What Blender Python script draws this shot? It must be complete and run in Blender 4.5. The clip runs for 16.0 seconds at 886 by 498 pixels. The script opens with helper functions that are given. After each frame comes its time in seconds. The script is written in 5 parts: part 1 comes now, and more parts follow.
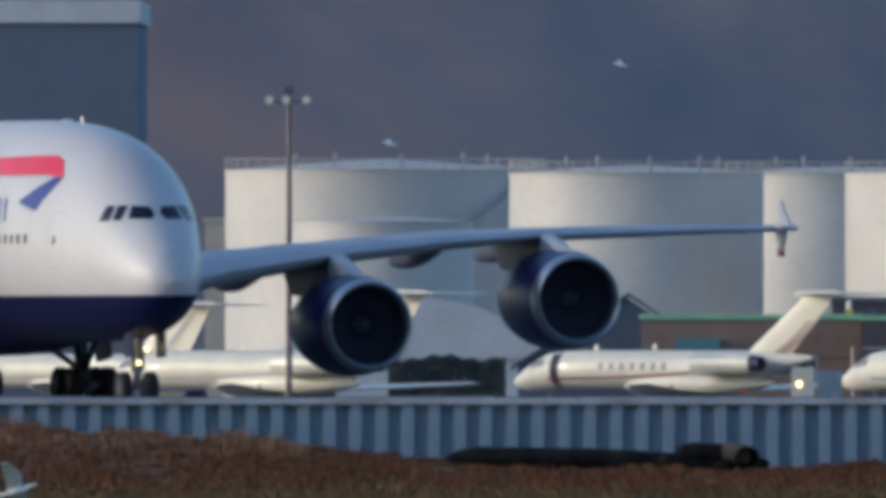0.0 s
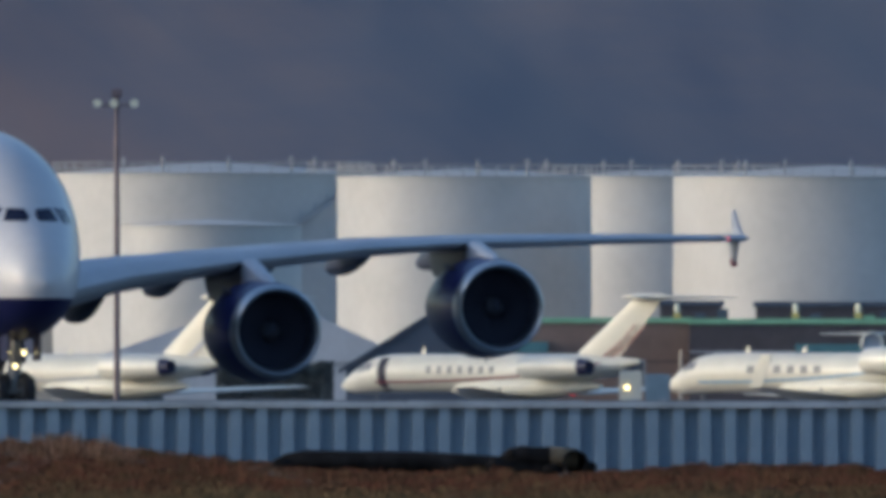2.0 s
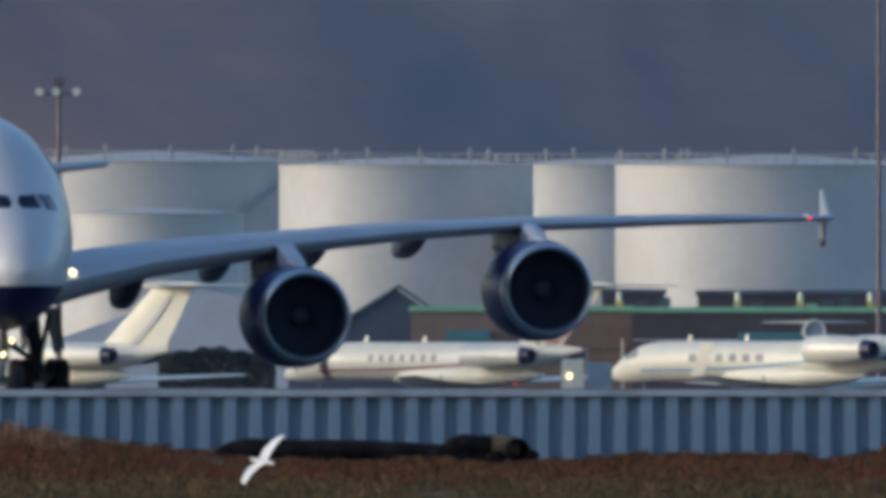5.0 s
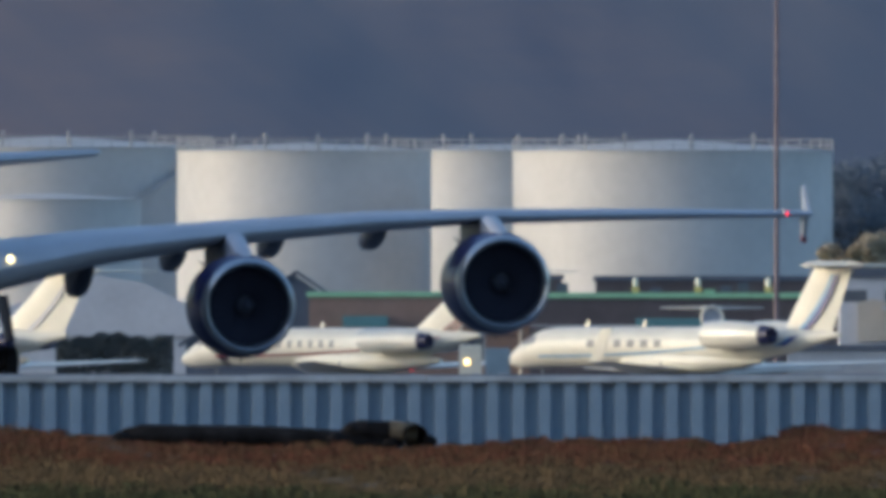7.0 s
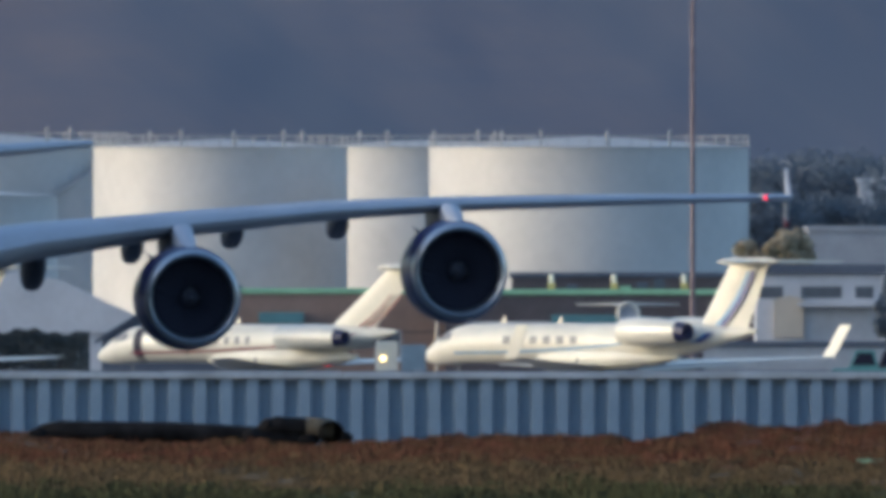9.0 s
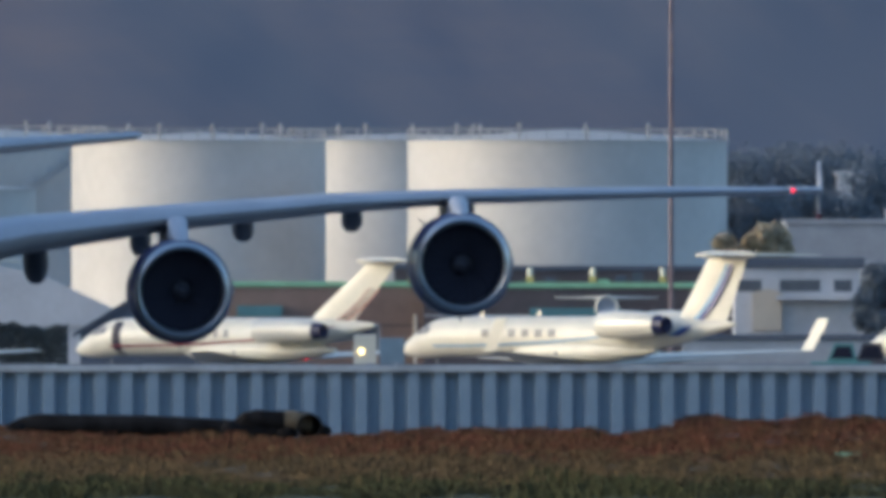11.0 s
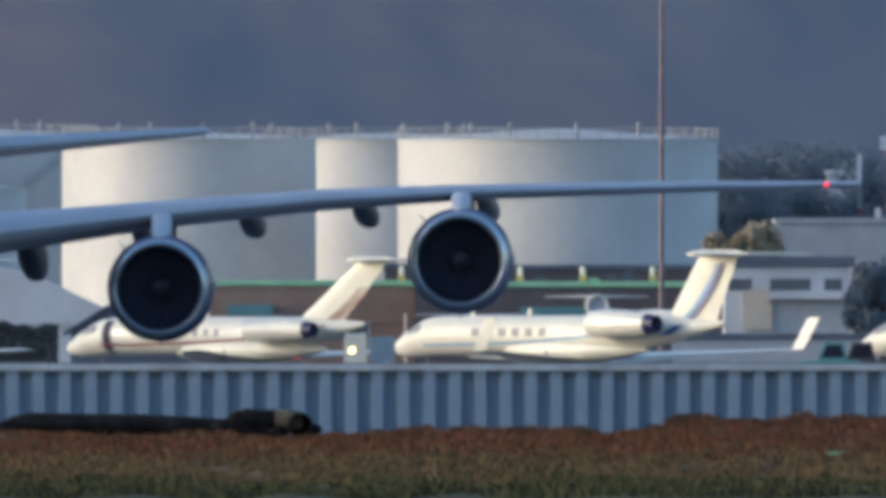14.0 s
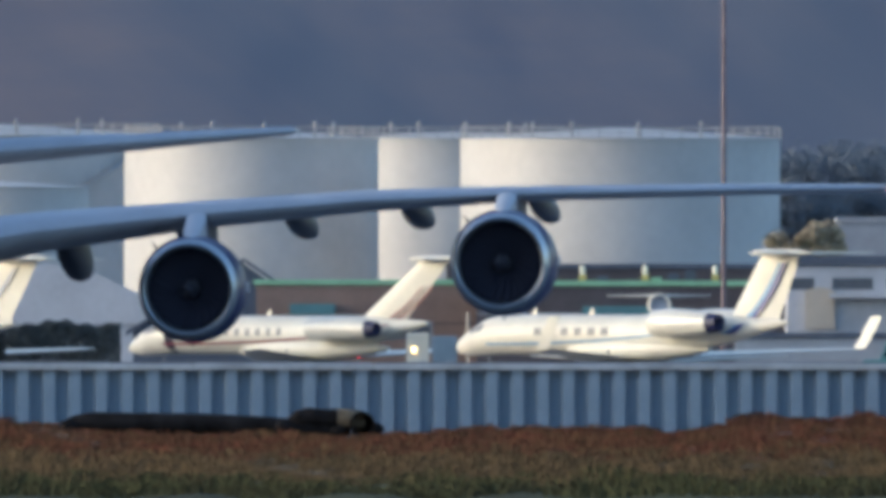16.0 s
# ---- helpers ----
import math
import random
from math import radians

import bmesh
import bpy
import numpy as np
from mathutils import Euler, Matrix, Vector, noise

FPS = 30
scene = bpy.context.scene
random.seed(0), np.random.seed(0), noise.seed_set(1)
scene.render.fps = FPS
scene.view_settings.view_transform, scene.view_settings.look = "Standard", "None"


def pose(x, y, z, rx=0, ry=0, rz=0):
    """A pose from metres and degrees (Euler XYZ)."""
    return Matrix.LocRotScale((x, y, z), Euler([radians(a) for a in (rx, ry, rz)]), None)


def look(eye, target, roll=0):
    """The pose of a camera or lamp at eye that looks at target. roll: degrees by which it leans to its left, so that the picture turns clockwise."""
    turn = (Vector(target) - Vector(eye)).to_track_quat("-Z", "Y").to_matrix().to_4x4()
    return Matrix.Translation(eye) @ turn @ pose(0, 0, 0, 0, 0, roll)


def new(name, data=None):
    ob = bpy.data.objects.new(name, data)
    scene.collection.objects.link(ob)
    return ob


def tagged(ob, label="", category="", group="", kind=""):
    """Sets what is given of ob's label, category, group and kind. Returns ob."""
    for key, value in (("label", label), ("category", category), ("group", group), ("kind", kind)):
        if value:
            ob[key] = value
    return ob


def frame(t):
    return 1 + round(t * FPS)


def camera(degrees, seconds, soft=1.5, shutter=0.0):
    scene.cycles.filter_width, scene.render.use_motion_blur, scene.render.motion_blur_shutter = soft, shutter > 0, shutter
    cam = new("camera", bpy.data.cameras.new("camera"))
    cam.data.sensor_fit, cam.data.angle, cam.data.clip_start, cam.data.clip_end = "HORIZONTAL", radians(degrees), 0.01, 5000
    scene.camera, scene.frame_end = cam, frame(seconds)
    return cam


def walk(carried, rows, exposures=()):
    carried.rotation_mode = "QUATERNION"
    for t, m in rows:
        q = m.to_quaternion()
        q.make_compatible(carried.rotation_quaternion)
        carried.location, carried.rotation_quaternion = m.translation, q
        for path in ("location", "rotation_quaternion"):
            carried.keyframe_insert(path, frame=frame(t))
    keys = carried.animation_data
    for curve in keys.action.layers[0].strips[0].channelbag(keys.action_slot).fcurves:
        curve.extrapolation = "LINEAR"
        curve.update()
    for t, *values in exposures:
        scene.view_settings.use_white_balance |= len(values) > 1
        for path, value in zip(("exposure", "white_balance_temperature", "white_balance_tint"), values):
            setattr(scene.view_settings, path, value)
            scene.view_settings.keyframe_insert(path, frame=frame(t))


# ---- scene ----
# The camera stands still on a low bank by the marsh, and pans on a tripod with a very long lens.
FOCUS = 80000.0
cam = camera(2 * math.degrees(math.atan(784 / FOCUS)), 16.0, soft=5.3)
EYE = (0.0, 0.0, 1.0)


def at(u, v, y):
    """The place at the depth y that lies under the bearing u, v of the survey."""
    return Vector((y * (u - 784) / FOCUS, y, 1.0 + y * (610 - v) / FOCUS))


PAN = [(0.0, 782.5, 58.2), (0.2, 760.5, 63.0), (0.5, 712.0, 67.4), (1.0, 635.5, 68.9), (1.5, 537.5, 67.4), (2.0, 477.8, 64.3),
       (2.5, 445.6, 60.5), (3.0, 434.9, 61.3), (3.5, 418.0, 59.7), (3.7, 412.0, 58.2), (5.8, 338.0, 29.0), (6.0, 321.6, 24.5), (6.5, 234.3, 17.5),
       (7.0, 194.5, 18.4), (7.5, 159.3, 13.8), (8.0, 110.3, 13.8), (8.5, 85.8, 13.8), (9.0, 46.0, 12.2),
       (9.5, 30.6, 10.7), (12.0, -3.0, -4.0), (12.5, -6.1, -1.5), (13.0, -9.2, -1.0), (13.5, -10.7, 3.1),
       (14.0, -9.2, -1.5), (14.5, 0.0, 0.0), (15.0, 16.9, 1.6), (15.5, 33.7, 0.0), (16.0, 101.1, -3.0)]
walk(cam, [(t, look(EYE, at(784 - sx, 441 - sy, 1700.0))) for t, sx, sy in PAN],
     exposures=[(0.0, 0.08, 5150, 10), (3.5, 0.06, 5150, 10), (6.0, 0.15, 5220, 10), (8.0, 0.38, 5260, 10), (9.5, 0.41, 5260, 10), (12.5, 0.45, 5260, 10), (16.0, 0.56, 5260, 10)])

# ---- light: a low sun from the side, and the sky ----
SUN_AZ, SUN_EL = radians(85), radians(14)
TO_SUN = Vector((-math.sin(SUN_AZ) * math.cos(SUN_EL), -math.cos(SUN_AZ) * math.cos(SUN_EL), math.sin(SUN_EL)))
world = bpy.data.worlds.new("sky")
scene.world = world
world.use_nodes = True
wn = world.node_tree.nodes
sky = wn.new("ShaderNodeTexSky")
sky.sky_type, sky.sun_disc = "NISHITA", False
sky.sun_elevation, sky.sun_rotation = SUN_EL, math.atan2(TO_SUN.x, TO_SUN.y)
sky.dust_density = 2.0
wn["Background"].inputs["Strength"].default_value = 0.178
world.node_tree.links.new(sky.outputs["Color"], wn["Background"].inputs["Color"])
sun_data = bpy.data.lights.new("sun", "SUN")
sun_data.energy, sun_data.angle, sun_data.color = 1.0, radians(0.5), (1.0, 0.79, 0.50)
sun = new("sun", sun_data)
sun.matrix_world = look((0, 0, 50), Vector((0, 0, 50)) - TO_SUN)


# ---- materials ----
def material(name, color, rough=0.6, metal=0.0, vary=0.12, scale=1.0, bump=0.0, coat=0.0, island=0.0, other=None, squash=None):
    """A surface with stains and grain at two scales; other: a second colour for the stains."""
    m = bpy.data.materials.new(name)
    m.use_nodes = True
    nt = m.node_tree
    bs = nt.nodes["Principled BSDF"]
    bs.inputs["Roughness"].default_value, bs.inputs["Metallic"].default_value = rough, metal
    bs.inputs["Coat Weight"].default_value = coat
    if rough >= 0.9:
        bs.inputs["Specular IOR Level"].default_value = 0.08
    tc = nt.nodes.new("ShaderNodeTexCoord")
    n1, n2 = nt.nodes.new("ShaderNodeTexNoise"), nt.nodes.new("ShaderNodeTexNoise")
    for n, s in ((n1, scale), (n2, scale * 9)):
        n.inputs["Scale"].default_value, n.inputs["Detail"].default_value = s, 5
        if squash:
            mp = nt.nodes.new("ShaderNodeMapping")
            mp.inputs["Scale"].default_value = squash
            nt.links.new(tc.outputs["Object"], mp.inputs["Vector"])
            nt.links.new(mp.outputs["Vector"], n.inputs["Vector"])
        else:
            nt.links.new(tc.outputs["Object"], n.inputs["Vector"])
    add = nt.nodes.new("ShaderNodeMath")
    add.operation = "MULTIPLY_ADD"
    add.inputs[1].default_value = 0.4
    nt.links.new(n2.outputs["Fac"], add.inputs[0])
    nt.links.new(n1.outputs["Fac"], add.inputs[2])
    ramp = nt.nodes.new("ShaderNodeMapRange")
    ramp.inputs["From Min"].default_value, ramp.inputs["From Max"].default_value = 0.5, 0.95
    nt.links.new(add.outputs[0], ramp.inputs["Value"])
    mix = nt.nodes.new("ShaderNodeMix")
    mix.data_type = "RGBA"
    low = other or tuple(c * (1 - 2 * vary) for c in color)
    mix.inputs["A"].default_value = (*low, 1)
    mix.inputs["B"].default_value = (*(color if other else tuple(min(1, c * (1 + vary)) for c in color)), 1)
    nt.links.new(ramp.outputs["Result"], mix.inputs["Factor"])
    last = mix.outputs["Result"]
    if island:
        geo, hsv = nt.nodes.new("ShaderNodeNewGeometry"), nt.nodes.new("ShaderNodeHueSaturation")
        mr = nt.nodes.new("ShaderNodeMapRange")
        mr.inputs["To Min"].default_value, mr.inputs["To Max"].default_value = 1 - island, 1 + island
        nt.links.new(geo.outputs["Random Per Island"], mr.inputs["Value"])
        nt.links.new(mr.outputs["Result"], hsv.inputs["Value"])
        nt.links.new(last, hsv.inputs["Color"])
        last = hsv.outputs["Color"]
    nt.links.new(last, bs.inputs["Base Color"])
    if bump:
        b = nt.nodes.new("ShaderNodeBump")
        b.inputs["Strength"].default_value, b.inputs["Distance"].default_value = bump, 0.05
        nt.links.new(add.outputs[0], b.inputs["Height"])
        nt.links.new(b.outputs["Normal"], bs.inputs["Normal"])
    return m


def glow(name, color, strength):
    m = bpy.data.materials.new(name)
    m.use_nodes = True
    bs = m.node_tree.nodes["Principled BSDF"]
    bs.inputs["Base Color"].default_value = (*color, 1)
    bs.inputs["Emission Color"].default_value = (*color, 1)
    bs.inputs["Emission Strength"].default_value = strength
    return m


WHITE = material("white_paint", (0.60, 0.60, 0.605), 0.3, vary=0.03, scale=0.4, coat=0.3)
JET_WHITE = material("jet_white_paint", (0.65, 0.62, 0.52), 0.5, vary=0.05, scale=0.5, coat=0.3)
NAVY = material("navy_paint", (0.008, 0.012, 0.095), 0.42, vary=0.1, scale=0.5, coat=0.15)
NAVY_DULL = material("navy_dull_paint", (0.010, 0.013, 0.06), 0.4, vary=0.1, scale=0.5)
WING_GREY = material("wing_grey_paint", (0.45, 0.46, 0.49), 0.4, vary=0.06, scale=0.5)
# Fairing grey is darkened to hold the shade below the wing.
FAIRING = material("shaded_fairing_paint", (0.075, 0.077, 0.105), 0.5, vary=0.08, scale=0.8)
STEEL = material("brushed_lip_metal", (0.50, 0.53, 0.55), 0.36, 0.9, vary=0.05, scale=1.0)
# Intake and fan colours carry the intake's shade, lifted slightly for haze.
LINER = material("shaded_intake_liner", (0.05, 0.052, 0.075), 0.6, vary=0.1)
BLADE = material("shaded_titanium_blade", (0.044, 0.046, 0.068), 0.9, vary=0.1)
SPIRAL = material("shaded_spiral_paint", (0.06, 0.06, 0.066), 0.6, vary=0.03)
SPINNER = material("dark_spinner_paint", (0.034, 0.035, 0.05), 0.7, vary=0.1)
RED = material("red_paint", (0.62, 0.02, 0.05), 0.35, vary=0.05)
BLUE = material("blue_paint", (0.03, 0.04, 0.22), 0.35, vary=0.05)
SILVER = material("silver_grey_paint", (0.4, 0.42, 0.47), 0.4, vary=0.05)
# Jet windows are made faint in colour, as haze veils them.
JET_GLASS = material("hazed_cabin_glass", (0.27, 0.26, 0.25), 0.6, vary=0.05)
GLASS = material("dark_window_glass", (0.012, 0.014, 0.035), 0.08, vary=0.05)
LINE = material("panel_line_grey", (0.45, 0.46, 0.5), 0.5, vary=0.05)
RUBBER = material("tyre_rubber", (0.012, 0.012, 0.016), 0.8, vary=0.2)
GEAR = material("gear_metal", (0.08, 0.08, 0.1), 0.5, 0.3, vary=0.2)
GEAR_WHITE = material("gear_pale_metal", (0.22, 0.22, 0.23), 0.5, vary=0.1)
SHEET = material("weathered_blue_grey_sheet_steel", (0.265, 0.345, 0.43), 0.55, vary=0.16, scale=1.3, bump=0.3, other=(0.19, 0.262, 0.345))
CAP = material("weathered_cap_steel", (0.42, 0.46, 0.50), 0.55, vary=0.15, scale=1.0, bump=0.2)
PIPE = material("black_corroded_pipe", (0.02, 0.0185, 0.019), 0.97, vary=0.3, scale=2.0, bump=0.5)
PIPE_TAN = material("dusty_tan_pipe", (0.13, 0.10, 0.06), 0.8, vary=0.3, scale=2.5, bump=0.5)
FLAT = (1.0, 0.15, 1.0)
RUST = material("rust_red_marsh", (0.138, 0.047, 0.032), 0.95, scale=0.55, bump=0.5, other=(0.080, 0.060, 0.030), island=0.5, squash=FLAT)
OLIVE = material("olive_marsh", (0.145, 0.100, 0.052), 0.95, scale=0.45, bump=0.5, other=(0.082, 0.062, 0.036), island=0.5, squash=FLAT)
GREEN = material("green_marsh", (0.080, 0.080, 0.036), 0.95, scale=0.45, bump=0.5, other=(0.042, 0.042, 0.024), island=0.5, squash=FLAT)
DRY = material("dry_tan_grass", (0.22, 0.14, 0.095), 0.95, scale=0.6, other=(0.14, 0.085, 0.06), island=0.3, squash=FLAT)
SHRUB = material("dark_rust_shrub", (0.10, 0.038, 0.028), 0.95, scale=0.9, other=(0.045, 0.032, 0.022), island=0.5, squash=FLAT)
APRON = material("pale_concrete_apron", (0.16, 0.17, 0.19), 0.8, vary=0.15, scale=0.2, bump=0.2)
TANK = material("white_tank_paint", (0.50, 0.48, 0.445), 0.55, vary=0.07, scale=0.12)
TANK_GREY = material("grey_tank_paint", (0.40, 0.41, 0.43), 0.6, vary=0.06, scale=0.12)
RAIL = material("pale_rail_metal", (0.34, 0.34, 0.34), 0.6, vary=0.1)
BROWN = material("brown_stucco_wall", (0.26, 0.18, 0.145), 0.85, vary=0.1, scale=0.3, bump=0.3)
DARK_WALL = material("dark_brown_wall", (0.10, 0.085, 0.09), 0.85, vary=0.12, scale=0.3, bump=0.3)
MINT = material("mint_green_fascia", (0.30, 0.54, 0.33), 0.6, vary=0.12, scale=0.5)
TEAL = material("teal_metal_roof", (0.10, 0.22, 0.24), 0.5, vary=0.1, scale=0.5)
SLATE = material("dark_slate_roof", (0.10, 0.115, 0.15), 0.7, vary=0.1, scale=0.3)
PALE_WALL = material("pale_grey_wall", (0.55, 0.55, 0.57), 0.8, vary=0.08, scale=0.2, bump=0.2)
GREY_ROOF = material("grey_flat_roof", (0.40, 0.41, 0.43), 0.7, vary=0.1, scale=0.2)
HALL = material("hall_grey_cladding", (0.33, 0.34, 0.365), 0.75, vary=0.1, scale=0.3)
TAN_WALL = material("tan_wall", (0.52, 0.45, 0.36), 0.8, vary=0.08, scale=0.3)
DARK_GLASS = material("dark_pane", (0.10, 0.11, 0.13), 0.3, vary=0.1)
HANGAR = material("blue_grey_cladding", (0.118, 0.145, 0.20), 0.7, vary=0.06, scale=0.03)


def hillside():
    """Scrub in long slanting bands, with drier brown grass towards one end. Distance haze is painted in as blue-grey.
    """
    m = material("hazed_scrub_hillside", (0.205, 0.176, 0.178), 1.0, scale=0.05, other=(0.158, 0.156, 0.178))
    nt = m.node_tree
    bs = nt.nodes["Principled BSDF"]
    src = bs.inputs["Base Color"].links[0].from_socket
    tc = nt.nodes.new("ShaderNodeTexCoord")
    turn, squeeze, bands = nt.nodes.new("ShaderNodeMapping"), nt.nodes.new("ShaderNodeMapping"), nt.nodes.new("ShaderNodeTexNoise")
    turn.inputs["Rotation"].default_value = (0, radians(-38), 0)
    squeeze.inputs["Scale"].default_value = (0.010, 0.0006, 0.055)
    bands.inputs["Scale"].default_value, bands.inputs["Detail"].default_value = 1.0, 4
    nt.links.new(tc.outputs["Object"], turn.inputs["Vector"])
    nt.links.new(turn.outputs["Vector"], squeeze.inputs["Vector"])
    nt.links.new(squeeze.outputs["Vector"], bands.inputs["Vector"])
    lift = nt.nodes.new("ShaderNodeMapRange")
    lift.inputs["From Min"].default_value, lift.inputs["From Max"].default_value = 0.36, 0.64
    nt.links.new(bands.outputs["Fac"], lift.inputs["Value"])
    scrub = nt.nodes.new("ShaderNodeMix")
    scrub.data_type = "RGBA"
    # scrub colour with the blue of distance haze mixed in
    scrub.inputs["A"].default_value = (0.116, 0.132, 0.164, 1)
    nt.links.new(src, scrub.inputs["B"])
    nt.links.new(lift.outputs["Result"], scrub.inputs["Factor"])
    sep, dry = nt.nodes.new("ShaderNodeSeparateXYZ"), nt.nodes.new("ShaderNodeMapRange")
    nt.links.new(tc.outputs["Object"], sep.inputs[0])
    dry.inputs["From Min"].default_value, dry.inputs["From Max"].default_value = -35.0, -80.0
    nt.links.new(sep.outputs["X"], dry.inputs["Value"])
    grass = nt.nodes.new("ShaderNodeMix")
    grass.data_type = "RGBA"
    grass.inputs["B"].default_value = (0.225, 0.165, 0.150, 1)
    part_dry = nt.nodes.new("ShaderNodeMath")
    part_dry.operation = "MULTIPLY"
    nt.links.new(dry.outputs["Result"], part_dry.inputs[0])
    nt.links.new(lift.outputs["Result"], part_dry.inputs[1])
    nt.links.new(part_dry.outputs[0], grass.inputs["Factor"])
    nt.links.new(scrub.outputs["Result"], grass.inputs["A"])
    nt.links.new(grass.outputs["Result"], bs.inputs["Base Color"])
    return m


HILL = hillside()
# Mast steel is painted paler to stand for the haze before it.
MAST = material("weathered_hazed_mast", (0.20, 0.155, 0.165), 0.6, 0.3, vary=0.15)
LEAF = material("dark_leaves", (0.115, 0.12, 0.11), 0.95, scale=0.3, other=(0.085, 0.092, 0.095), island=0.12)
# Far leaves are paled and blued in colour to stand for haze.
LEAF_FAR = material("hazed_far_leaves", (0.185, 0.205, 0.225), 0.95, scale=0.3, other=(0.150, 0.170, 0.195), island=0.12)
# The sunlight on these leaves is put into their bright colour.
LEAF_TAN = material("sunlit_tan_leaves", (0.62, 0.52, 0.38), 0.9, scale=0.4, other=(0.3, 0.24, 0.15), island=0.4)
BARK = material("bark", (0.08, 0.06, 0.045), 0.9, scale=2.0, bump=0.5)
FEATHER = material("white_feathers", (0.82, 0.81, 0.78), 0.8, vary=0.05, scale=8.0)
BEAK = material("dark_beak", (0.03, 0.03, 0.03), 0.5)
LAMP_ON = glow("warm_lamp", (1.0, 0.74, 0.28), 5.0)
NAV_RED = glow("red_navigation_light", (1.0, 0.01, 0.03), 2.2)
FLOOD = material("floodlight_glass", (0.75, 0.72, 0.55), 0.3, vary=0.05)
YELLOW = material("yellow_paint", (0.62, 0.50, 0.16), 0.5, vary=0.1)
CART_BLUE = material("cart_blue_grey_paint", (0.20, 0.27, 0.33), 0.5, vary=0.1)
TUG_TEAL = material("tug_teal_paint", (0.12, 0.28, 0.27), 0.5, vary=0.1)


def base(y):
    """The apron falls away gently with distance, as the earth curves."""
    k = min(1.0, max(0.0, (y - 1850.0) / 700.0))
    return -1.15 * k * k * (3 - 2 * k)


# ---- mesh helpers ----
class Shape:
    """Faces gathered for one mesh."""

    def __init__(self):
        self.v, self.f, self.m = [], [], []

    def grid(self, rings, closed=True, caps=True, mat=0):
        base, n = len(self.v), len(rings[0])
        for r in rings:
            self.v.extend([tuple(p) for p in r])
        for i in range(len(rings) - 1):
            for j in range(n if closed else n - 1):
                k = (j + 1) % n
                self.f.append((base + i * n + j, base + i * n + k, base + (i + 1) * n + k, base + (i + 1) * n + j))
                self.m.append(mat)
        if caps and closed:
            self.f += [tuple(base + j for j in reversed(range(n))), tuple(base + (len(rings) - 1) * n + j for j in range(n))]
            self.m += [mat, mat]
        return self

    def box(self, lo, hi, mat=0, bevel=0.0):
        (x0, y0, z0), (x1, y1, z1) = lo, hi
        b = min(bevel, (x1 - x0) / 3, (y1 - y0) / 3, (z1 - z0) / 3)
        def ring(x0, x1, y0, y1, z):
            return [(x0, y0, z), (x1, y0, z), (x1, y1, z), (x0, y1, z)]
        if b:
            return self.grid([ring(x0 + b, x1 - b, y0 + b, y1 - b, z0), ring(x0, x1, y0, y1, z0 + b),
                              ring(x0, x1, y0, y1, z1 - b), ring(x0 + b, x1 - b, y0 + b, y1 - b, z1)], mat=mat)
        return self.grid([ring(x0, x1, y0, y1, z0), ring(x0, x1, y0, y1, z1)], mat=mat)

    def rod(self, p, q, r0, r1=None, n=10, mat=0):
        p, q = Vector(p), Vector(q)
        r1 = r0 if r1 is None else r1
        w = (q - p).normalized()
        a = w.orthogonal().normalized()
        b = w.cross(a)
        return self.grid([[c + r * (a * math.cos(6.28318 * k / n) + b * math.sin(6.28318 * k / n)) for k in range(n)]
                          for c, r in ((p, r0), (q, r1))], mat=mat)

    def turned(self, profile, axis="y", n=32, mat=0, centre=(0, 0, 0), caps=False):
        """A profile of (along, radius) turned about an axis through centre."""
        cx, cy, cz = centre
        rings = []
        for d, r in profile:
            ring = []
            for k in range(n):
                c, s = r * math.cos(2 * math.pi * k / n), r * math.sin(2 * math.pi * k / n)
                ring.append({"x": (cx + d, cy + c, cz + s), "y": (cx + s, cy + d, cz + c), "z": (cx + c, cy + s, cz + d)}[axis])
            rings.append(ring)
        return self.grid(rings, caps=caps, mat=mat)

    def make(self, name, mats, parent=None, label="", smooth=40, loc=None, sub=False):
        me = bpy.data.meshes.new(name)
        me.from_pydata(self.v, [], self.f)
        mats = mats if isinstance(mats, (list, tuple)) else [mats]
        for m in mats:
            me.materials.append(m)
        if len(mats) > 1:
            me.polygons.foreach_set("material_index", self.m)
        bm = bmesh.new()
        bm.from_mesh(me)
        bmesh.ops.recalc_face_normals(bm, faces=bm.faces[:])
        bm.to_mesh(me)
        bm.free()
        if smooth:
            me.shade_smooth()
            me.set_sharp_from_angle(angle=radians(smooth))
        ob = new(name, me)
        if parent:
            ob.parent = parent
        if loc:
            ob.location = loc
        if label:
            tagged(ob, label)
        return ob


def thing(name, label, category, loc=(0, 0, 0), rz=0.0, group="", kind=""):
    ob = new(name)
    ob.matrix_basis = pose(*loc, 0, 0, rz)
    return tagged(ob, label, category, group, kind)


# ---- ground, marsh and seawall ----
WALL_Y = 1368.0
MOUND = ([-900, -783, -600, -323, 0, 200, 560, 700, 1000, 1080, 1150, 1240, 1350, 1450, 1568, 1800],
         [696, 699, 710, 729, 758, 772, 776, 768, 767, 774, 760, 748, 753, 749, 745, 748])


def marsh_height(x, y):
    u = 784 + x * FOCUS / WALL_Y
    top = 1.0 + WALL_Y * (610 - np.interp(u, *MOUND)) / FOCUS
    k = np.clip((y - 1080.0) / 260.0, 0, 1)
    k = k * k * (3 - 2 * k)
    ripple = 0.04 * np.sin(x * 2.1 + y * 0.05) + 0.03 * np.sin(x * 5.3 + y * 0.11 + 1)
    return -1.6 + (top + 1.6) * k * np.where(np.abs(x) < 45, 1, 0.6) + ripple * np.where(y > 500, 1, 0)


